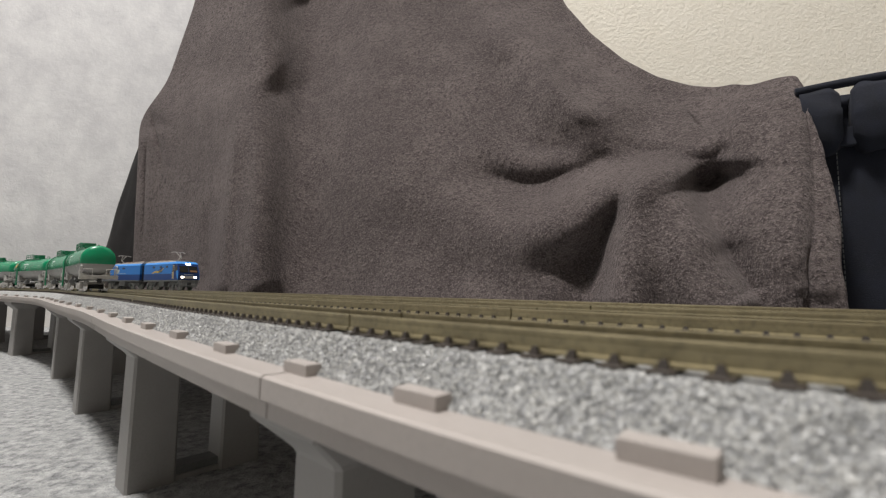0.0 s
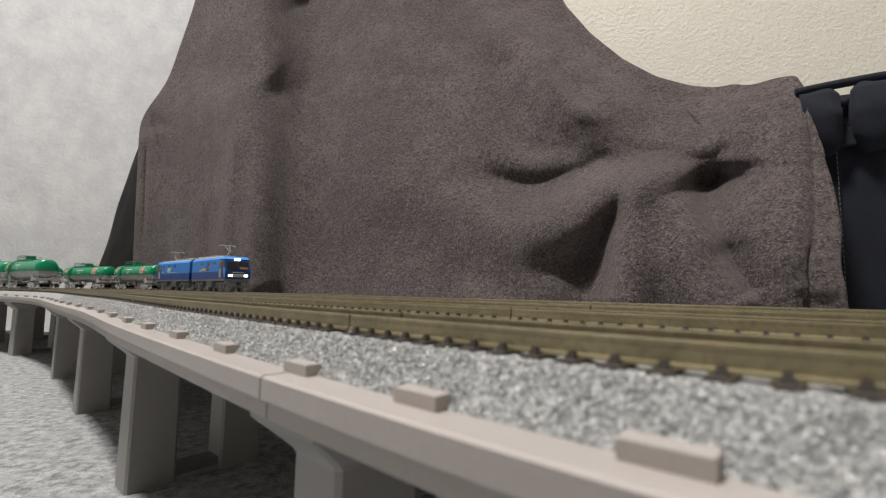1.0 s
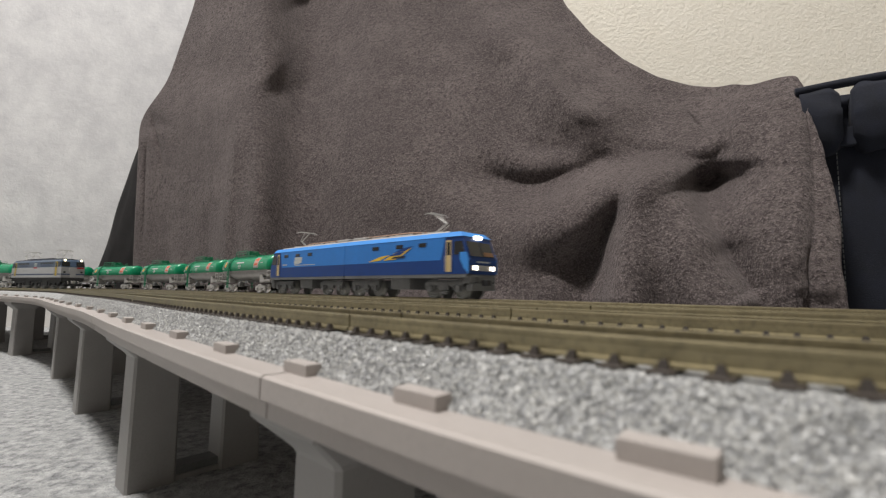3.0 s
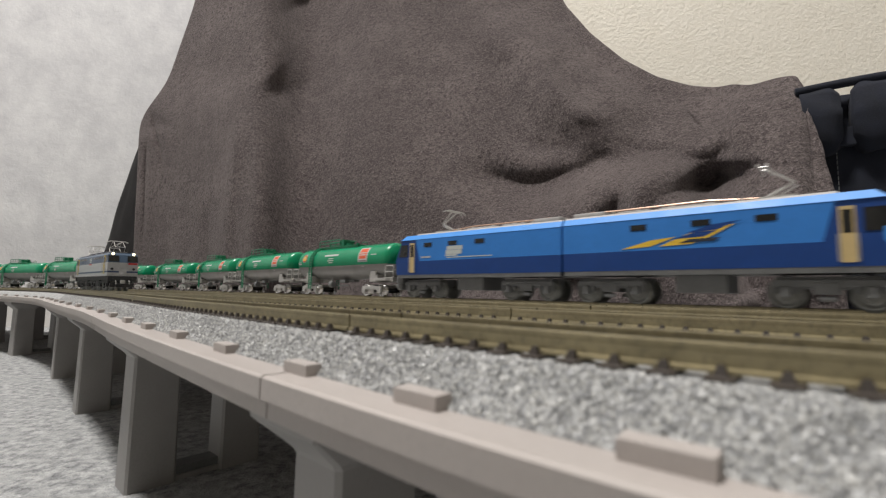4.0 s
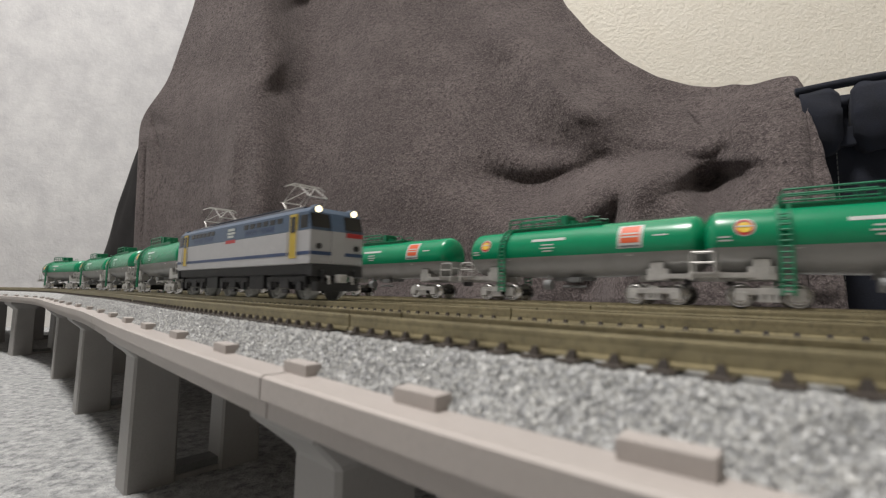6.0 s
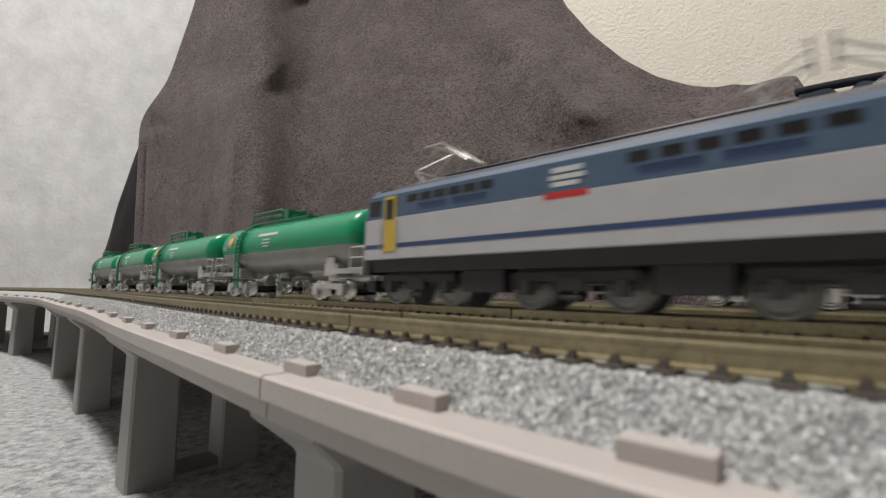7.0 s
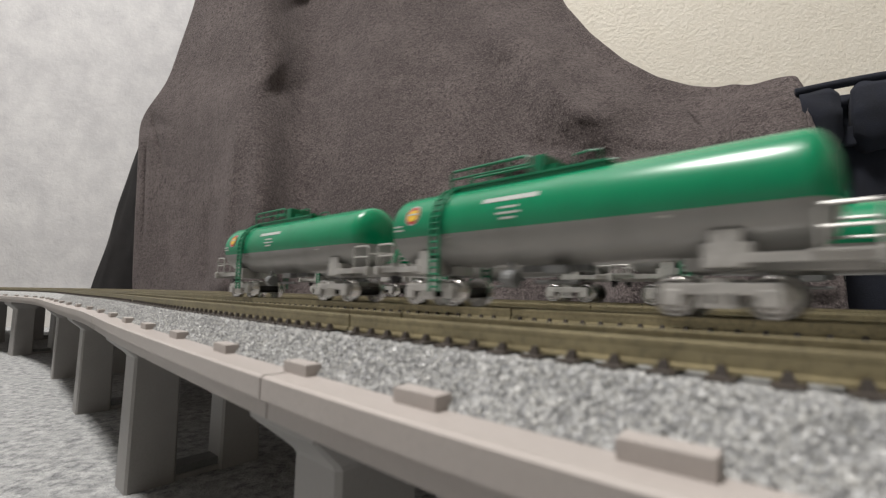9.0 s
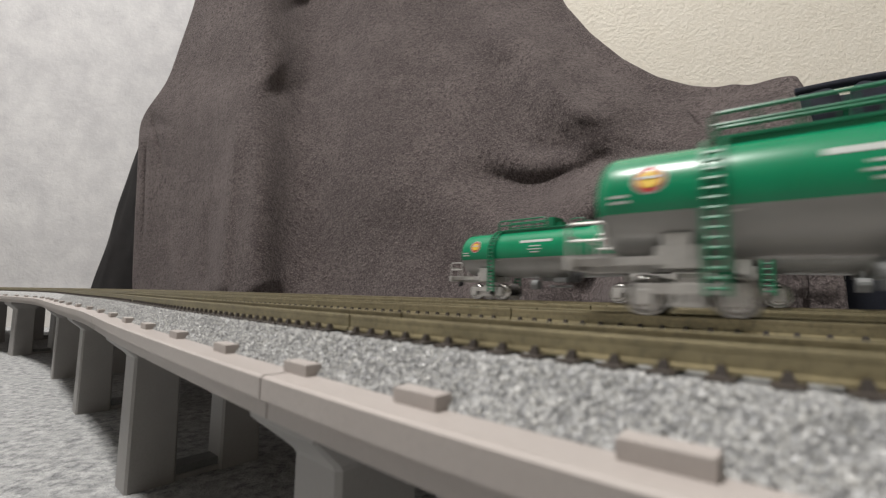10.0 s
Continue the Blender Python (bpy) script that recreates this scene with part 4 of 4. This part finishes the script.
            for pts, m, lift in (
                ([(-23, 16.0), (-12, 16.6), (-6, 18.4), (-3, 19.4), (-12, 18.6)], YELLOW, 0.10),
                ([(-9, 16.4), (2, 16.8), (8, 18.8), (15, 22.2), (9, 22.0), (0, 19.8)], YELLOW, 0.12),
                ([(-4, 18.6), (6, 18.9), (10, 20.6), (3, 20.4)], NAVY, 0.15),
                ([(0, 20.2), (10, 20.8), (17, 23.2), (8, 22.4)], NAVY, 0.14),
                ([(-2, 17.2), (9, 17.4), (11, 18.4), (1, 18.3)], ROOF_DARK, 0.17),
            ):
                bm = BM()
                a = [(e * (p[0] * 0.8 - 3), side * (9.3 + lift), 15.9 + (p[1] - 16) * 0.85) for p in pts]
                loft(bm, [a, [(p[0], p[1] + side * 0.03, p[2]) for p in a]])
                part("side_emblem", bm, m, root, "yellow and blue swoosh emblem")
    # roof gear
    bm = BM()
    box(bm, *sx(-39, -28), -5.6, 5.6, 27.2, 28.8, 0.5)
    part("roof_box", bm, ROOF_GREY, root, "grey roof box")
    bm = BM()
    box(bm, *sx(-24, -14), -5.0, 5.0, 27.2, 28.1, 0.3)
    box(bm, *sx(-11, 4), -5.2, 5.2, 27.2, 28.0, 0.3)
    part("roof_hatch", bm, ROOF_GREY, root)
    bm = BM()
    rod(bm, [(e * -34, -3.2, 29.0), (e * -26, -3.2, 28.8), (e * 2, -3.2, 28.9), (e * 10, -3.0, 28.3), (e * 14, -2.6, 28.2)], 0.26)
    rod(bm, [(e * -30, 3.2, 28.9), (e * 12, 3.2, 28.6)], 0.26)
    part("busbar", bm, COPPER, root, "copper-coloured roof busbar")
    bm = BM()
    for x in (-26, -18, -8, 2, 10):
        for y in (-3.2, 3.2):
            rod(bm, [(e * x, y, 27.2), (e * x, y, 28.6)], 0.55, 8)
    part("insulator", bm, SILVER, root)
    single_arm_pantograph(root, e * 18.0, e)
    for x in (-26.0, 27.0):
        loco_bogie(root, e * x, 16.0, 3.7, FRAME_GREY, DARK_WHEEL, "grey bogie with large dark wheels")
    bm = BM()
    box(bm, -6.5, 6.5, -7.6, 7.6, 3.4, 8.4, 0.4)
    part("equipment_box", bm, FRAME_GREY, root, "grey underfloor equipment box")
    bm = BM()
    box(bm, *sx(-43.4, -41.0), -6.5, 6.5, 9.0, 24.0)
    for k in range(4):
        box(bm, *sx(-41.4 - 0.6 * k, -41.1 - 0.6 * k), -7.2, 7.2, 8.4, 24.6)
    part("bellows", bm, FRAME_BLACK, root, "black gangway bellows")
    # shortened along x to fit its length in the camera's view
    for o in root.children_recursive:
        o.data.transform(Matrix.Diagonal((0.95, 1, 1, 1)))
    return root


def build_grey_loco():
    root = tagged(new("electric_locomotive"), "slate blue and pale grey model electric locomotive, lamps lit", "locomotive")
    bm = BM()
    prism(bm, -52, 52, 9.2, 9.2, 10.3, 20.0, bevel=0.25)
    body = part("lower_body", bm, CREAM_GREY, root, "pale grey lower body")
    bm = BM()
    prism(bm, -52, 52, 9.2, 8.9, 20.02, 25.4, -50.6, 50.6)
    prism(bm, -50.6, 50.6, 8.9, 7.4, 25.4, 26.8, -49.6, 49.6)
    upper = part("upper_body", bm, SLATE, root, "slate blue upper body")
    bm = BM()
    prism(bm, -44, 44, 7.2, 6.4, 26.8, 27.7)
    for x in (-18, 0, 18):
        box(bm, x - 6, x + 6, -4.6, 4.6, 27.6, 28.5, 0.3)
    rod(bm, [(-30, -5, 28.6), (30, -5, 28.6)], 0.25)
    rod(bm, [(-30, 5, 28.6), (30, 5, 28.6)], 0.25)
    part("roof", bm, ROOF_DARK, root, "dark blue-black roof with hatches")
    for side in (-1, 1):
        y0, y1 = sorted((side * 9.15, side * 9.26))
        bm = BM()
        box(bm, -51.8, 51.8, y0, y1, 12.9, 13.9)
        part("side_stripe", bm, STRIPE_BLUE, root, "thin blue side stripe")
        for e in (-1, 1):
            bm = BM()
            box(bm, e * 43 - 2.0, e * 43 + 2.0, *sorted((side * 9.0, side * 9.34)), 12.0, 25.0, 0.1)
            door = part("cab_door", bm, DOOR_YELLOW, root, "yellow cab door")
            bm = BM()
            box(bm, e * 43 - 1.3, e * 43 + 1.3, *sorted((side * 9.3, side * 9.42)), 19.6, 24.2)
            part("door_window", bm, GLASS_DARK, door)
            bm = BM()
            for d in (-2.6, 2.6):
                rod(bm, [(e * 43 + d, side * 9.7, 12.5), (e * 43 + d, side * 9.7, 20.0)], 0.17)
            part("grab_rail", bm, SILVER, door)
            bm = BM()
            box(bm, e * 48.4 - 1.9, e * 48.4 + 1.9, *sorted((side * 8.8, side * 9.22)), 20.6, 24.4, 0.1)
            part("cab_window", bm, GLASS_DARK, upper)
        for x in (-36, -32, -28, -24, -20, -16, 12, 16.5, 21, 25.5, 30, 34.5):
            bm = BM()
            box(bm, x - 1.6, x + 1.6, *sorted((side * 8.8, side * 9.14)), 23.0, 24.6, 0.08)
            part("side_window", bm, GLASS_DARK, upper)
        for x in (-30, -20, 16, 27):
            bm = BM()
            for k in range(5):
                box(bm, x - 4.4, x + 4.4, *sorted((side * 9.0, side * 9.17)), 20.5 + k * 0.42, 20.7 + k * 0.42)
            part("louvre", bm, STRIPE_BLUE, upper)
        bm = BM()
        for x0, x1, z0, z1 in ((-2.2, 3.3, 23.4, 24.3), (-2.6, 3.6, 22.2, 23.0), (-2.2, 2.6, 21.0, 21.8)):
            box(bm, x0, x1, *sorted((side * 8.9, side * 9.20)), z0, z1)
        part("company_mark", bm, WHITE, upper, "white company mark of plain bars")
        bm = BM()
        box(bm, -3.6, 4.2, *sorted((side * 9.0, side * 9.24)), 19.0, 20.2)
        part("name_plate", bm, RED, upper, "red name plate")
    # both ends
    for e in (-1, 1):
        def sx(a, b):
            return (min(e * a, e * b), max(e * a, e * b))
        bm = BM()
        for y0, y1 in ((-8.7, -2.6), (2.6, 8.7)):
            pts = [(e * 51.75, y0, 20.8), (e * 51.75, y1, 20.8), (e * 50.85, y1, 24.9), (e * 50.85, y0, 24.9)]
            loft(bm, [[(p[0] + e * 0.28, p[1], p[2]) for p in pts], [(p[0] - e * 0.2, p[1], p[2]) for p in pts]])
        part("windscreen", bm, GLASS_DARK, upper, "dark windscreens")
        bm = BM()
        pts = [(e * 52.0, -2.3, 10.8), (e * 52.0, 2.3, 10.8), (e * 52.0, 2.3, 20.0), (e * 52.0, -2.3, 20.0)]
        loft(bm, [[(p[0] + e * 0.3, p[1], p[2]) for p in pts], pts])
        front = part("end_door", bm, CREAM_GREY, root, "front gangway door, pale grey below")
        bm = BM()
        pts = [(e * 52.0, -2.3, 20.02), (e * 52.0, 2.3, 20.02), (e * 50.75, 2.3, 25.2), (e * 50.75, -2.3, 25.2)]
        loft(bm, [[(p[0] + e * 0.3, p[1], p[2]) for p in pts], pts])
        part("upper_leaf", bm, SLATE, front, "slate blue upper half of the gangway door")
        bm = BM()
        loft(bm, [[(e * 51.98, -1.5, 21.2), (e * 51.98, 1.5, 21.2), (e * 51.28, 1.5, 24.2), (e * 51.28, -1.5, 24.2)], [(e * 51.6, -1.5, 21.2), (e * 51.6, 1.5, 21.2), (e * 50.9, 1.5, 24.2), (e * 50.9, -1.5, 24.2)]])
        part("door_window", bm, GLASS_DARK, front)
        bm = BM()
        box(bm, *sx(51.8, 52.25), -9.0, 9.0, 12.9, 13.9)
        part("end_stripe", bm, STRIPE_BLUE, root)
        for y in (-6.2, 6.2):
            bm = BM()
            rod(bm, [(e * 48.5, y, 26.3), (e * 50.9, y, 26.2)], 1.35, 14)
            case = part("lamp_case", bm, SLATE, root)
            bm = BM()
            rod(bm, [(e * 50.9, y, 26.2), (e * 51.15, y, 26.2)], 0.95, 14)
            part("headlight", bm, LAMP_WARM if e > 0 else GLASS_DARK, case, "lit warm white headlight" if e > 0 else "")
            bm = BM()
            rod(bm, [(e * 52.0, y * 1.05, 15.4), (e * 52.6, y * 1.05, 15.4)], 0.85, 12)
            part("marker_lamp", bm, FRAME_BLACK, root)
        bm = BM()
        box(bm, *sx(52.0, 52.4), 3.0, 8.6, 18.6, 19.9, 0.1)
        part("front_plate", bm, RED, root, "small red plate")
        bm = BM()
        box(bm, *sx(50.2, 52.6), -8.8, 8.8, 6.8, 10.2, 0.3)
        for y in (-5.6, 5.6):
            rod(bm, [(e * 52.6, y, 8.6), (e * 53.4, y, 8.4), (e * 53.4, y, 5.0)], 0.3)
        box(bm, *sx(50, 53), -7.2, 7.2, 2.6, 5.4, 0.4)
        part("buffer_beam", bm, FRAME_BLACK, root, "black buffer beam")
        bm = BM()
        box(bm, *sx(52.6, 55.3), -1.3, 1.3, 5.0, 7.4, 0.25)
        for y in (-4, 4):
            rod(bm, [(e * 52.6, y, 7.0), (e * 54.0, y, 6.4), (e * 54.2, y, 4.6)], 0.35)
        part("coupler", bm, SILVER, root)
        # diamond pantograph
        bm = BM()
        x = e * 33
        box(bm, x - 6, x + 6, -5, 5, 28.0, 28.4)
        for y in (-3.4, 3.4):
            rod(bm, [(x - 4.6, y, 28.4), (x - 8.0, y * 0.9, 31.8), (x - 1.2, y * 0.8, 36.2)], 0.24)
            rod(bm, [(x + 4.6, y, 28.4), (x + 8.0, y * 0.9, 31.8), (x + 1.2, y * 0.8, 36.2)], 0.24)
        for dx in (-8.0, 8.0):
            rod(bm, [(x + dx, -3.06, 31.8), (x + dx, 3.06, 31.8)], 0.22)
        rod(bm, [(x - 8, -3.06, 31.8), (x - 1.2, 2.7, 36.2)], 0.16)
        rod(bm, [(x + 8, -3.06, 31.8), (x + 1.2, 2.7, 36.2)], 0.16)
        for dx in (-1.3, 1.3):
            rod(bm, [(x + dx, -6.4, 35.6), (x + dx, -4.6, 36.5), (x + dx, 4.6, 36.5), (x + dx, 6.4, 35.6)], 0.25)
        for dx in (-4.6, 4.6):
            for y in (-3.8, 3.8):
                rod(bm, [(x + dx, y, 27.4), (x + dx, y, 28.2)], 0.6, 8)
        part("pantograph", bm, SILVER, root, "raised grey diamond pantograph")
    for x in (-36, 0, 36):
        loco_bogie(root, x, 17.0, 3.7, FRAME_BLACK, DARK_WHEEL, "black bogie with large wheels")
    bm = BM()
    prism(bm, -50, 50, 8.2, 8.6, 7.4, 10.4)
    for x in (-18, 18):
        box(bm, x - 5, x + 5, -7.6, 7.6, 3.0, 7.6, 0.3)
    part("underframe", bm, FRAME_BLACK, root, "black underframe")
    # lengthened along x to fit the camera's view
    for o in root.children_recursive:
        o.data.transform(Matrix.Diagonal((1.02, 1, 1, 1)))
    return root


PITCH = 0.0919                    # from coupler to coupler of the tank wagons
tank_a = build_tank_wagon(True)
tank_b = build_tank_wagon(False)
wagons_far = [tank_a] + [copy_thing(tank_a, Matrix()) for k in range(6)]
wagons_mid = [tank_b] + [copy_thing(tank_b, Matrix()) for k in range(3)]
wagons_near = [copy_thing(tank_b, Matrix()) for k in range(6)]
blue_front, blue_rear = build_blue_half(1, "emblem"), build_blue_half(-1, "name")
grey_loco = build_grey_loco()

# arc length (metres) of the first wagon's coupling at some times
RUN_FAR = ((-1, .700), (0, .600), (.4, .560), (.8, .516), (1.3, .462), (2.0, .388), (2.5, .317), (2.7, .295), (3.8, .1595), (4.2, .118), (4.6, .073), (5.0, .0305), (5.5, -.023), (7.5, -.250), (10, -.5345), (11, -.648))
RUN_MID = ((-1, 1.20), (0, 1.06), (2.0, .775), (2.5, .702), (4.0, .478), (4.5, .416), (5.5, .271), (6.8, .1027), (7.0, .0785), (7.5, .0065), (8.0, -.0640), (8.5, -.1318), (9.0, -.200), (9.5, -.272), (10, -.343), (11, -.485))
RUN_NEAR = ((-1, .12), (0, .287), (.2, .320), (.4, .355), (.6, .395), (.8, .440), (1.0, .490), (1.3, .575), (2.0, .795), (11, .81))


def smooth_run(run, t):
    """A gently smoothed reading of a run at time t."""
    ts, ss = zip(*run)
    return sum(float(np.interp(t + d, ts, ss)) for d in (-0.3, -0.15, 0, 0.15, 0.3)) / 5


def key_run(thing, run, shift, off, base):
    times = [k * 0.25 for k in range(41)]
    walk(thing, [(t, pose_on_line(smooth_run(run, t) + shift, off, base)) for t in times])


def motions():
    key_run(blue_rear, RUN_FAR, -0.0425, TRACKS[3], 0.053)
    key_run(blue_front, RUN_FAR, -0.1225, TRACKS[3], 0.053)
    for k, w in enumerate(wagons_far):
        key_run(w, RUN_FAR, PITCH * (k + 0.5), TRACKS[3], 0.055)
    key_run(grey_loco, RUN_MID, -0.0535, TRACKS[1], 0.072)
    for k, w in enumerate(wagons_mid):
        key_run(w, RUN_MID, PITCH * (k + 0.5), TRACKS[1], 0.055)
    for k, w in enumerate(wagons_near):
        key_run(w, RUN_NEAR, 0.043 + PITCH * k, TRACKS[0], 0.055)


motions()
